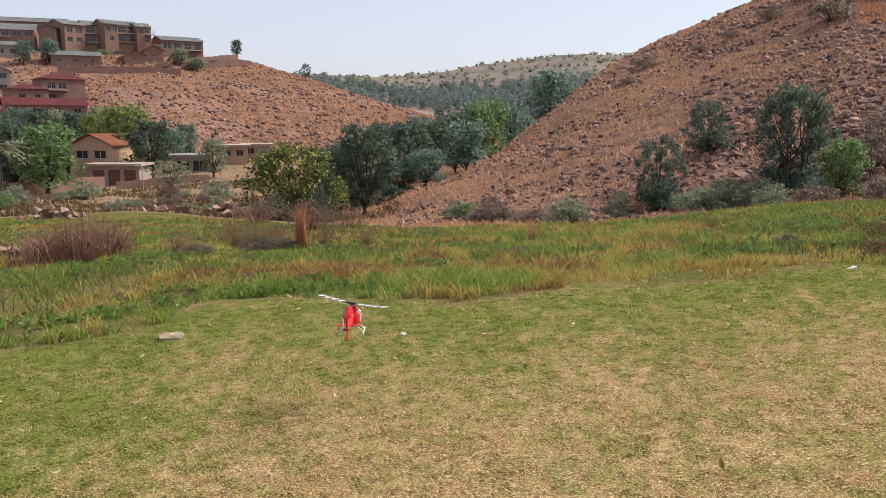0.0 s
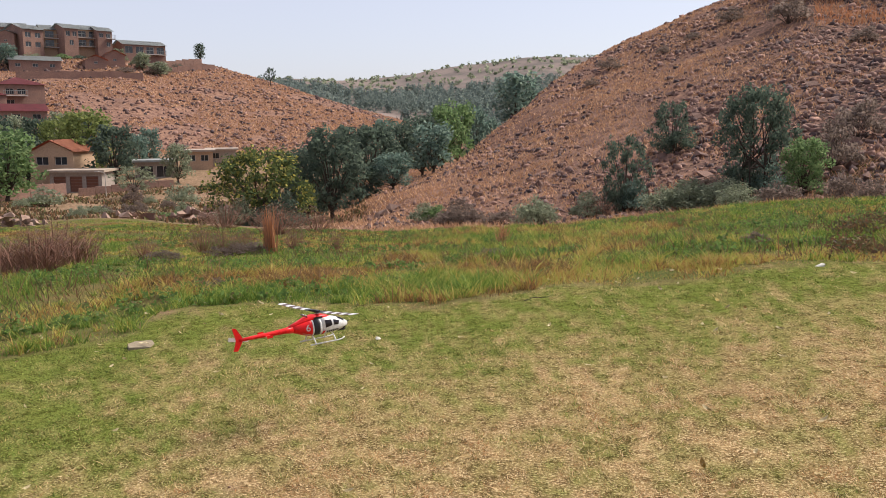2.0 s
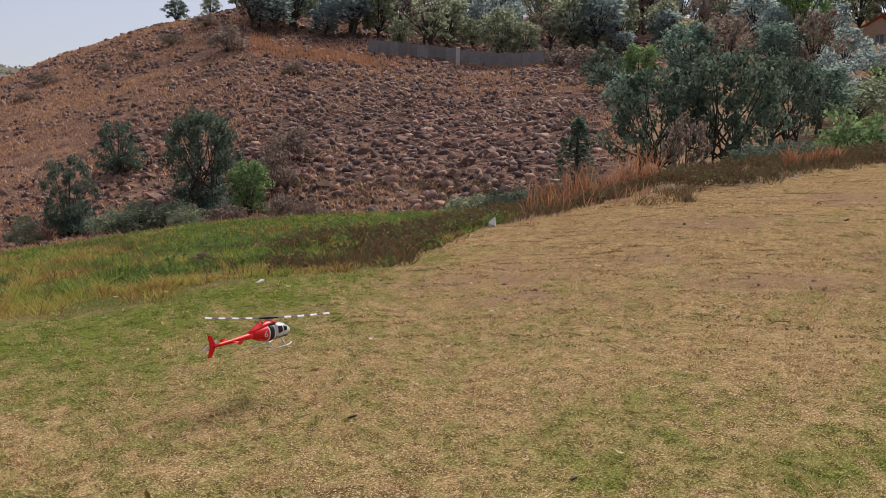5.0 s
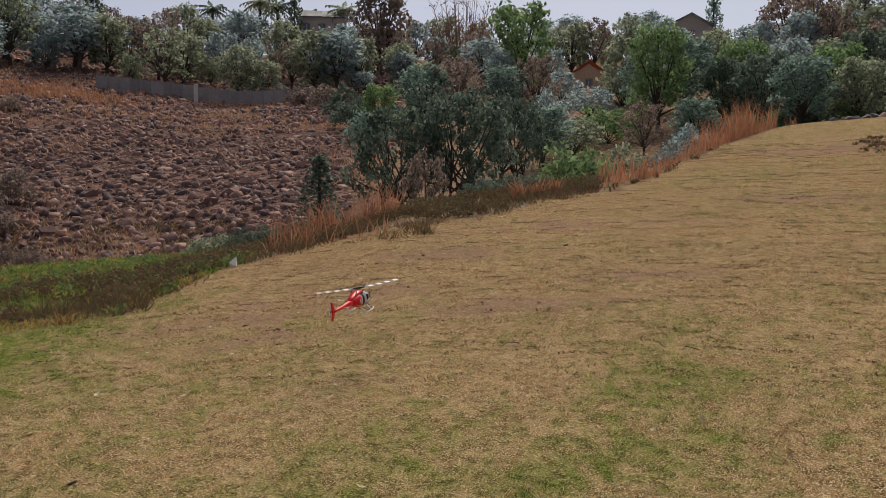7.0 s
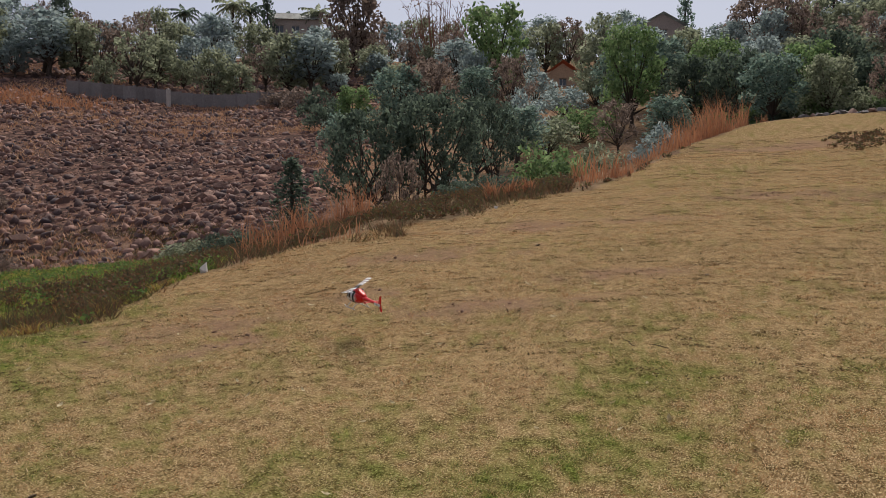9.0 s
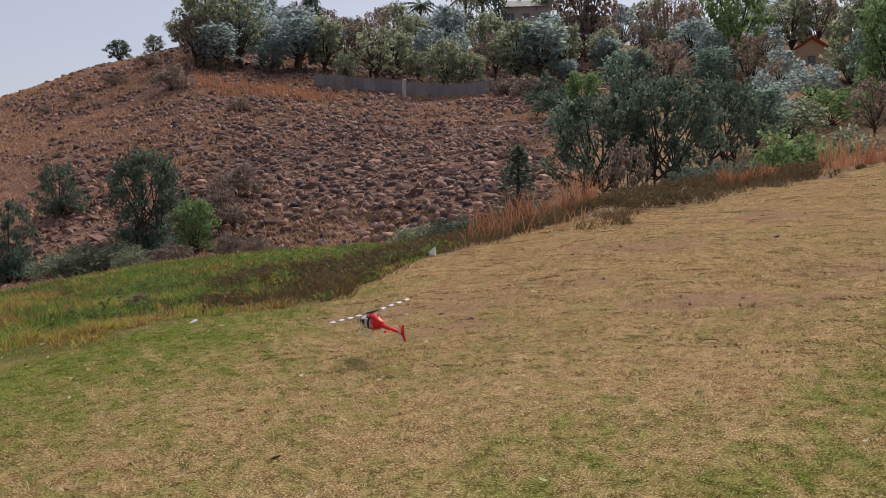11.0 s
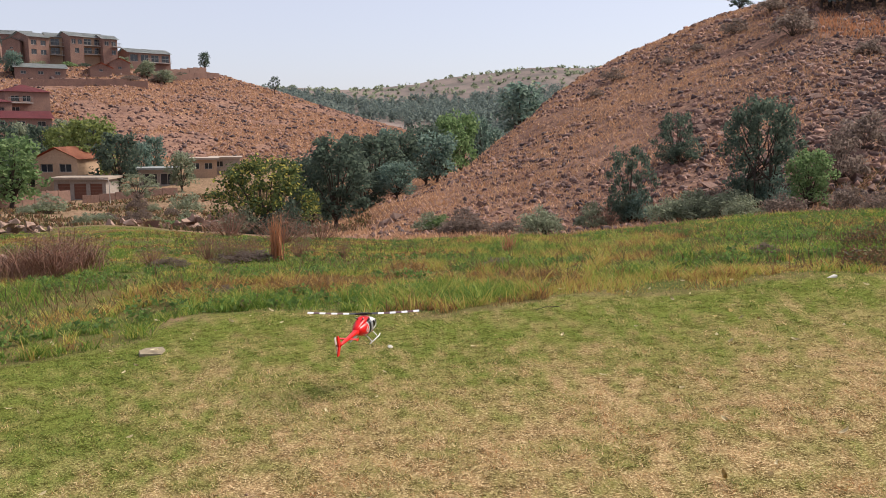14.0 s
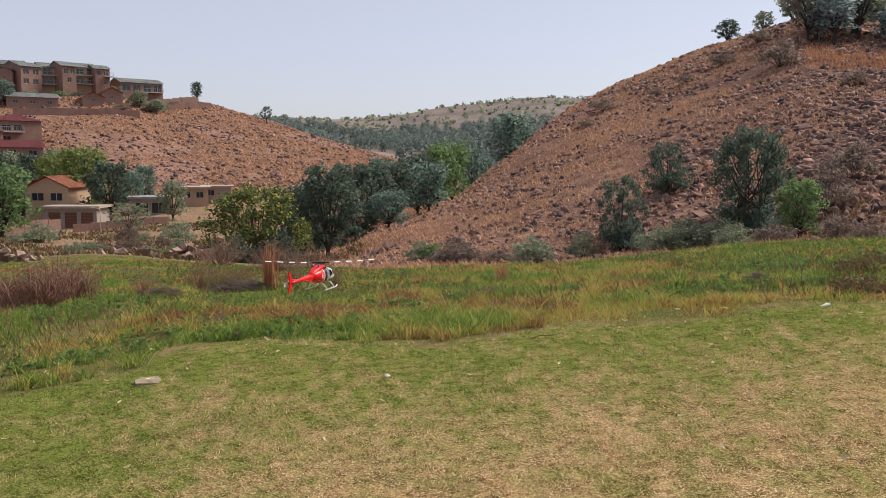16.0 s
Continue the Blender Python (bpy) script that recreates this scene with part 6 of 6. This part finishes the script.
    for k, (az, d, r) in enumerate(((-24.7, 44, 0.55), (-24.2, 43, 0.7), (-25.3, 42, 0.5), (-26.6, 19, 0.22), (-25.9, 19.5, 0.26), (-27.2, 19, 0.2), (-26.3, 20.5, 0.3), (-18.2, 52, 0.5), (-17.4, 54, 0.6), (-16.9, 53, 0.5), (-19.0, 53, 0.45), (-14.6, 55, 0.75), (-14.9, 52, 0.45), (-13.6, 60, 0.8), (-12.9, 62, 0.9), (-14.2, 64, 0.7), (-12.0, 58, 0.7), (-13.1, 54, 0.6), (-11.7, 64, 0.9), (-1.8, 50, 0.5), (-1.2, 51, 0.6), (-2.3, 49, 0.45))):
        stone("tumbled brown rock at the far side of the meadow", az, d, r * 0.85, PALE_ROCK, 0.9, "rock", "rocks beyond the meadow", k, k * 1.3, "rock")
    for az0, d0, n, spread, high in ((-18.2, 50, 13, 1.0, 0.5), (-14.6, 53, 16, 1.3, 0.9), (-12.9, 57, 16, 1.5, 1.2), (-25.1, 40, 14, 1.0, 0.9), (-16.3, 55, 8, 1.2, 0.3), (-26.6, 19, 10, 0.5, 0.25)):
        for k in range(n):
            u, q = math.sqrt(rng.random()), rng.uniform(0, 6.28)
            r = rng.uniform(0.22, 0.5) * d0 / 50 if d0 > 30 else rng.uniform(0.09, 0.2)
            o = stone("tumbled pinkish-brown rock in a pile beyond the meadow", az0 + math.degrees(spread * 1.8 * u * math.cos(q) / d0), d0 + spread * u * math.sin(q), r, PALE_ROCK if k % 4 else ROCK, 0.8, "rock", "rock piles beyond the meadow", k, k * 1.7, "rock")
            o.location.z += high * (1 - u) * 0.8
    for k in range(20):
        az, d = rng.uniform(-28, -5), rng.uniform(52, 96)
        tree("bush", ("olive", "brown", "olive", "mid")[k % 4], az, d, rng.uniform(0.6, 1.5), rng.uniform(1.2, 3.0), "low scrubby bush on the rough ground", "scrub_bush", "bush", "scrub on the rough ground")
    for k in range(26):
        az = 79.5 + k * 0.36
        stone("grey lichen-covered rock along the top of the field", az, 41.5 + 0.6 * math.sin(k), rng.uniform(0.16, 0.34), PALE_ROCK if k % 3 == 0 else CONCRETE, 0.7, "edging_rock", "rocks along the top of the field", k, k * 1.1, "rock")


build_details()


# ---- flight of the helicopter ----
FLIGHT = [
    (0.0, -0.562, 5.127, 0.568, -5, 93), (0.5, -0.518, 5.221, 0.527, 2, 57), (1.0, -0.507, 5.063, 0.582, 1, 31), (1.5, -0.534, 4.979, 0.594, 3, 32),
    (2.0, -0.614, 4.990, 0.584, 2, 33), (2.5, -0.650, 5.042, 0.557, -2, 28), (3.0, -0.457, 4.830, 0.578, -6, 33), (3.5, -0.012, 4.528, 0.666, -6, 33),
    (4.0, 0.575, 4.341, 0.716, -6, 30), (4.5, 1.405, 4.549, 0.636, -9, 27), (5.0, 2.417, 4.738, 0.646, 0, 24), (6.2, 4.3, 4.42, 0.85, 2, 18), (7.5, 5.521, 4.085, 0.983, 4, 24),
    (8.0, 5.961, 4.230, 0.936, 1, 32), (9.2, 5.95, 4.66, 0.88, 2, 66), (10.5, 4.944, 5.090, 0.755, 4, 82), (11.0, 4.272, 5.385, 0.658, 2, 81), (11.5, 3.119, 5.642, 0.563, 7, 82),
    (12.0, 1.587, 5.543, 0.545, 0, 76), (12.5, 0.258, 5.294, 0.570, -4, 74), (13.0, -0.356, 5.271, 0.419, -9, 73), (13.5, -0.467, 5.578, 0.364, -5, 74),
    (14.0, -0.471, 5.724, 0.452, 2, 75), (14.5, -0.567, 5.995, 0.449, 0, 72), (15.0, -0.660, 5.806, 0.539, -2, 72), (15.5, -0.704, 5.749, 0.763, -2, 74),
    (16.0, -0.769, 5.938, 0.979, -1, 73),
]
# the way the main blades point, to the right of the view and round, time by time
BLADE = [(0, -58), (0.5, 46), (1, 55), (1.5, 8), (2, -55), (2.5, 80), (3, 5), (3.5, -53), (4, 88), (4.5, 40), (5, 5), (7.5, 3), (8, -30), (10.5, -65), (11, 35), (11.5, -3),
         (12, 63), (12.5, -40), (13, 5), (13.5, 8), (14, -3), (14.5, -70), (15, 48), (15.5, 42), (16, 5)]


# ---- the model helicopter ----
RED = surface("red_gloss_paint", (0.82, 0.012, 0.014), (0.72, 0.010, 0.012), 8, 0.32, 0, 0.03, 0.3)
WHITE = surface("white_gloss_paint", (0.80, 0.80, 0.78), (0.70, 0.70, 0.68), 8, 0.3, 0, 0.03, 0.5)
MAROON = surface("dark_maroon_paint", (0.10, 0.03, 0.03), (0.07, 0.022, 0.022), 8, 0.4, 0, 0.03, 0.3)
BLACK = surface("black_plastic", (0.018, 0.018, 0.02), (0.03, 0.03, 0.032), 12, 0.45, 0, 0.05, 0.4)
SCREEN = surface("tinted_canopy", (0.03, 0.025, 0.03), (0.05, 0.04, 0.045), 5, 0.08, 0, 0.0, 0.6)
STEEL = surface("dull_steel", (0.35, 0.35, 0.36), (0.22, 0.22, 0.23), 20, 0.35, 1.0, 0.1)
HULL = [(0.197, 0.006, -0.108, -0.097, 2.0), (0.188, 0.020, -0.118, -0.086, 2.1), (0.165, 0.037, -0.128, -0.072, 2.2), (0.13, 0.050, -0.135, -0.054, 2.4), (0.09, 0.057, -0.139, -0.042, 2.6), (0.04, 0.060, -0.141, -0.036, 2.7),
        (-0.02, 0.060, -0.141, -0.034, 2.6), (-0.07, 0.056, -0.137, -0.037, 2.4), (-0.11, 0.046, -0.127, -0.044, 2.2), (-0.14, 0.034, -0.115, -0.052, 2.1), (-0.17, 0.023, -0.104, -0.060, 2.0)]
TAIL_HUB = (-0.49, 0.022, -0.088)


def hull_at(x):
    xs = [s[0] for s in HULL][::-1]
    return (x, *[float(np.interp(x, xs, [s[k] for s in HULL][::-1])) for k in (1, 2, 3, 4)])


def hull_piece(x0, x1, grow=0.0):
    xs = sorted({x0, x1, *[s[0] for s in HULL if x1 < s[0] < x0]}, reverse=True)
    st = [hull_at(x) for x in xs]
    return [(x, w + grow, lo - grow, hi + grow, sq) for x, w, lo, hi, sq in st]


def hull_point(x, a, out=0.0):
    _, w, lo, hi, sq = hull_at(x)
    c, s = math.cos(a), math.sin(a)
    e = 2 / sq
    return Vector((x, (w + out) * math.copysign(abs(c) ** e, c), (lo + hi) / 2 + ((hi - lo) / 2 + out) * math.copysign(abs(s) ** e, s)))


def patch(corners, out=0.002, n=6):
    """A curved panel laid on the hull; corners are (x, angle) in degrees, in order."""
    bm = bmesh.new()
    (xa, aa), (xb, ab), (xc, ac), (xd, ad) = corners
    grid = []
    for i in range(n + 1):
        u = i / n
        row = []
        for j in range(n + 1):
            v = j / n
            x = (xa * (1 - u) + xb * u) * (1 - v) + (xd * (1 - u) + xc * u) * v
            a = (aa * (1 - u) + ab * u) * (1 - v) + (ad * (1 - u) + ac * u) * v
            row.append(bm.verts.new(hull_point(x, radians(a), out)))
        grid.append(row)
    for i in range(n):
        for j in range(n):
            bm.faces.new((grid[i][j], grid[i + 1][j], grid[i + 1][j + 1], grid[i][j + 1]))
    bmesh.ops.solidify(bm, geom=bm.faces[:], thickness=0.0015)
    bmesh.ops.recalc_face_normals(bm, faces=bm.faces)
    return bm


def letters(text, size, mat, parent, m, name):
    cu = bpy.data.curves.new(name, "FONT")
    cu.body, cu.size, cu.extrude, cu.align_x, cu.align_y = text, size, 0.0004, "CENTER", "CENTER"
    tmp = bpy.data.objects.new(name, cu)
    scene.collection.objects.link(tmp)
    me = bpy.data.meshes.new_from_object(tmp.evaluated_get(bpy.context.evaluated_depsgraph_get()))
    bpy.data.objects.remove(tmp)
    me.materials.clear()
    me.materials.append(mat)
    ob = new(name, me)
    ob.parent, ob.matrix_basis = parent, m
    return ob


def build_helicopter():
    e = empty("model_helicopter", *FLIGHT[0][1:4])
    tagged(e, "small radio-controlled helicopter, glossy red and white, hovering over the turf", "model helicopter")
    for name, x0, x1, mat, label in (("nose_shell", 0.197, 0.0, WHITE, "white front shell"), ("cabin_band", 0.0, -0.012, WHITE, "white stripe"), ("door_band", -0.012, -0.05, BLACK, "black band behind the cabin"),
                                     ("rear_band", -0.05, -0.058, WHITE, "white stripe"), ("rear_shell", -0.058, -0.17, RED, "red rear shell")):
        bm = bmesh.new()
        lathe(bm, hull_piece(x0, x1, 0.0 if name != "rear_band" else 0.0006), 28)
        smooth(part(name, bm, mat, e, label))
    bm = bmesh.new()
    lathe(bm, [(0.075, 0.010, -0.056, -0.038, 2.2), (0.05, 0.026, -0.056, -0.026, 2.4), (0.01, 0.036, -0.056, -0.016, 2.5), (-0.04, 0.037, -0.058, -0.014, 2.4), (-0.09, 0.032, -0.062, -0.024, 2.3), (-0.14, 0.022, -0.068, -0.044, 2.1), (-0.19, 0.014, -0.078, -0.060, 2.0)], 18)
    cowl = smooth(part("engine_cowl", bm, RED, e, "red engine cowl"))
    for sg in (1, -1):
        bm = bmesh.new()
        box(bm, -0.04, 0.015, sg * 0.034, sg * 0.0385, -0.042, -0.030)
        bmesh.ops.recalc_face_normals(bm, faces=bm.faces)
        part("air_intake", bm, BLACK, cowl)
        bm = bmesh.new()
        tube(bm, [(-0.07, sg * 0.016, -0.028), (-0.08, sg * 0.020, -0.014), (-0.092, sg * 0.025, -0.010)], [0.005, 0.005, 0.006], 10)
        smooth(part("exhaust_pipe", bm, STEEL, cowl))
    # glazing
    def deg(a, sg):
        return a if sg > 0 else 180 - a
    for sg in (1, -1):
        part("windscreen", patch([(0.168, deg(80, sg)), (0.118, deg(82, sg)), (0.118, deg(46, sg)), (0.158, deg(32, sg))]), SCREEN, e, "dark windscreen half")
        part("front_window", patch([(0.120, deg(26, sg)), (0.078, deg(34, sg)), (0.080, deg(0, sg)), (0.112, deg(0, sg))]), SCREEN, e, "dark side window")
        part("rear_window", patch([(0.064, deg(34, sg)), (0.022, deg(34, sg)), (0.022, deg(-6, sg)), (0.068, deg(0, sg))]), SCREEN, e, "dark side window")
        part("chin_window", patch([(0.18, deg(-28, sg)), (0.15, deg(-28, sg)), (0.15, deg(-60, sg)), (0.175, deg(-62, sg))]), SCREEN, e)
        part("red_flash", patch([(0.02, deg(-22, sg)), (0.004, deg(-22, sg)), (-0.004, deg(-62, sg)), (0.01, deg(-62, sg))], 0.0025), RED, e)
        # registration as plain bars
        for k in range(6):
            x0 = 0.112 - k * 0.0145
            part("registration_bar", patch([(x0, deg(-26, sg)), (x0 - 0.010, deg(-26, sg)), (x0 - 0.010, deg(-42, sg)), (x0, deg(-42, sg))], 0.0022, 1), BLACK, e)
        part("lettering_bar", patch([(-0.07, deg(-40, sg)), (-0.12, deg(-40, sg)), (-0.12, deg(-45, sg)), (-0.07, deg(-45, sg))], 0.0022, 3), WHITE, e)
        p = hull_point(-0.088, radians(deg(2, sg)), 0.0045)
        q = hull_point(-0.10, radians(deg(2, sg)), 0.0035)
        yaw = math.degrees(math.atan2(p.y - q.y, p.x - q.x))
        m = pose(*p, 0, 0, yaw) @ pose(0, 0, 0, 90, 0, 0) if sg < 0 else pose(*p, 0, 0, yaw + 180) @ pose(0, 0, 0, 90, 0, 0)
        letters("6", 0.058, WHITE, e, m, "number")
    bm = bmesh.new()
    lathe(bm, [(-0.155, 0.026, -0.108, -0.058, 2), (-0.21, 0.018, -0.101, -0.066, 2), (-0.32, 0.014, -0.099, -0.072, 2), (-0.43, 0.011, -0.097, -0.076, 2), (-0.495, 0.009, -0.096, -0.079, 2)], 16)
    boom = smooth(part("tail_boom", bm, RED, e, "tapering red tail boom"))
    bm = bmesh.new()
    prof = [(-0.468, -0.086), (-0.508, -0.018), (-0.530, -0.014), (-0.513, -0.088), (-0.532, -0.146), (-0.508, -0.148), (-0.475, -0.096)]
    up = [bm.verts.new((x, 0.004, z)) for x, z in prof]
    dn = [bm.verts.new((x, -0.004, z)) for x, z in prof]
    bm.faces.new(up)
    bm.faces.new(dn[::-1])
    for i in range(len(prof)):
        k = (i + 1) % len(prof)
        bm.faces.new((up[i], dn[i], dn[k], up[k]))
    bmesh.ops.recalc_face_normals(bm, faces=bm.faces)
    part("tail_fin", bm, RED, e, "swept red tail fin")
    for sg in (1, -1):
        bm = bmesh.new()
        box(bm, -0.35, -0.318, sg * 0.008, sg * 0.068, -0.088, -0.085)
        bmesh.ops.recalc_face_normals(bm, faces=bm.faces)
        stab = part("stabiliser", bm, RED, e)
        bm = bmesh.new()
        box(bm, -0.355, -0.318, sg * 0.068, sg * 0.070, -0.094, -0.078)
        bmesh.ops.recalc_face_normals(bm, faces=bm.faces)
        part("end_plate", bm, RED, stab)
    # landing gear
    for sg in (1, -1):
        bm = bmesh.new()
        tube(bm, [(-0.09, sg * 0.072, -0.182), (0.10, sg * 0.072, -0.182), (0.122, sg * 0.072, -0.178), (0.135, sg * 0.072, -0.170)], [0.0042] * 4, 8)
        smooth(part("skid", bm, WHITE, e, "white landing skid"))
        for x in (-0.055, 0.075):
            bm = bmesh.new()
            tube(bm, [(x, sg * 0.02, -0.136), (x, sg * 0.045, -0.146), (x, sg * 0.066, -0.168), (x, sg * 0.072, -0.182)], [0.004] * 4, 8)
            smooth(part("skid_strut", bm, WHITE, e))
    bm = bmesh.new()
    box(bm, 0.125, 0.178, -0.014, 0.014, -0.143, -0.124)
    bmesh.ops.bevel(bm, geom=bm.edges[:], offset=0.005, segments=2, affect="EDGES")
    part("nose_pod", bm, BLACK, e, "black pod under the nose")
    bm = bmesh.new()
    tube(bm, [(0.19, 0, -0.098), (0.212, 0, -0.090)], [0.0035, 0.002], 6)
    part("pitot_probe", bm, BLACK, e)
    bm = bmesh.new()
    tube(bm, [(0, 0, -0.045), (0, 0, 0.004)], [0.006, 0.005], 10)
    mast = part("mast", bm, STEEL, e)
    bm = bmesh.new()
    tube(bm, [(0, 0, -0.030), (0, 0, -0.022)], [0.02, 0.02], 12)
    part("swashplate", bm, BLACK, mast)
    for sg in (1, -1):
        bm = bmesh.new()
        tube(bm, [(0.004, sg * 0.017, -0.024), (0.004, sg * 0.014, -0.004)], [0.0022, 0.0022], 5)
        part("link_rod", bm, STEEL, mast)
    # main rotor
    r = new("main_rotor")
    r.parent = e
    bm = bmesh.new()
    box(bm, -0.03, 0.03, -0.011, 0.011, -0.008, 0.006)
    bmesh.ops.bevel(bm, geom=bm.edges[:], offset=0.003, segments=2, affect="EDGES")
    part("rotor_head", bm, BLACK, r)
    for sg in (1, -1):
        bm = bmesh.new()
        box(bm, min(sg * 0.03, sg * 0.06), max(sg * 0.03, sg * 0.06), -0.008, 0.008, -0.005, 0.004)
        part("blade_grip", bm, BLACK, r)
        for k in range(8):
            x0, x1 = 0.058 + k * 0.0403, 0.058 + (k + 1) * 0.0403
            bm = bmesh.new()
            sec = [(-0.027, 0.0), (-0.010, 0.0030), (0.012, 0.0036), (0.024, 0.0008), (0.012, -0.0016), (-0.010, -0.0008)]
            rr = [[bm.verts.new((sg * x, sg * y, z + 0.014 * (x / 0.38) ** 2)) for y, z in sec] for x in (x0, x1)]
            for i in range(6):
                bm.faces.new((rr[0][i], rr[0][(i + 1) % 6], rr[1][(i + 1) % 6], rr[1][i]))
            bm.faces.new(rr[0])
            bm.faces.new(rr[1])
            bmesh.ops.recalc_face_normals(bm, faces=bm.faces)
            part("blade_section", bm, (WHITE if k % 2 else MAROON) if k else BLACK, r, ("white" if k % 2 else "dark maroon") + " band of a striped rotor blade" if k else "black root of a rotor blade")
    # tail rotor
    tr = new("tail_rotor")
    tr.parent = e
    tr.location = TAIL_HUB
    bm = bmesh.new()
    tube(bm, [(0, -0.02, 0), (0, 0.004, 0)], [0.006, 0.005], 8)
    part("tail_hub", bm, BLACK, tr)
    for sg in (1, -1):
        bm = bmesh.new()
        box(bm, -0.012, 0.012, -0.001, 0.001, min(sg * 0.006, sg * 0.062), max(sg * 0.006, sg * 0.062))
        bmesh.ops.bevel(bm, geom=[ed for ed in bm.edges if abs(ed.verts[0].co.y - ed.verts[1].co.y) > 1e-4], offset=0.004, segments=2, affect="EDGES")
        part("tail_blade", bm, WHITE, tr)
    return e, r, tr


heli, rotor, tail_rotor = build_helicopter()


# ---- what moves ----
BANK = ((0, 0), (0.5, -7), (1, -5), (2, -4), (3, 0), (7.5, -2), (10.5, -5), (11, -9), (11.5, -4), (12, 2), (12.5, 10), (13, 6), (14, 0), (15, -3), (16, 0))


def motions():
    walk(heli, [(t, pose(x, y, z, np.interp(t, [b[0] for b in BANK], [b[1] for b in BANK]), -p, yaw)) for t, x, y, z, p, yaw in FLIGHT])
    rows, angle, last = [], None, None
    for t, phi in BLADE:
        x, y, yaw = (np.interp(t, [f[0] for f in FLIGHT], [f[k] for f in FLIGHT]) for k in (1, 2, 5))
        world_angle = phi + math.degrees(math.atan2(y, x)) - 90 - yaw
        if angle is None:
            angle = world_angle
            rows.append((t, angle))
        else:
            steps = round((t - last) * 10)
            want = world_angle
            while want < angle + 63 * steps - 90:
                want += 180
            for k in range(1, steps + 1):
                rows.append((last + (t - last) * k / steps, angle + (want - angle) * k / steps))
            angle = want
        last = t
    walk(rotor, [(t, pose(0, 0, 0, 0, 0, a)) for t, a in rows])
    walk(tail_rotor, [(t, pose(*TAIL_HUB, 0, 77 * k, 0)) for k, (t, a) in enumerate(rows)])


motions()
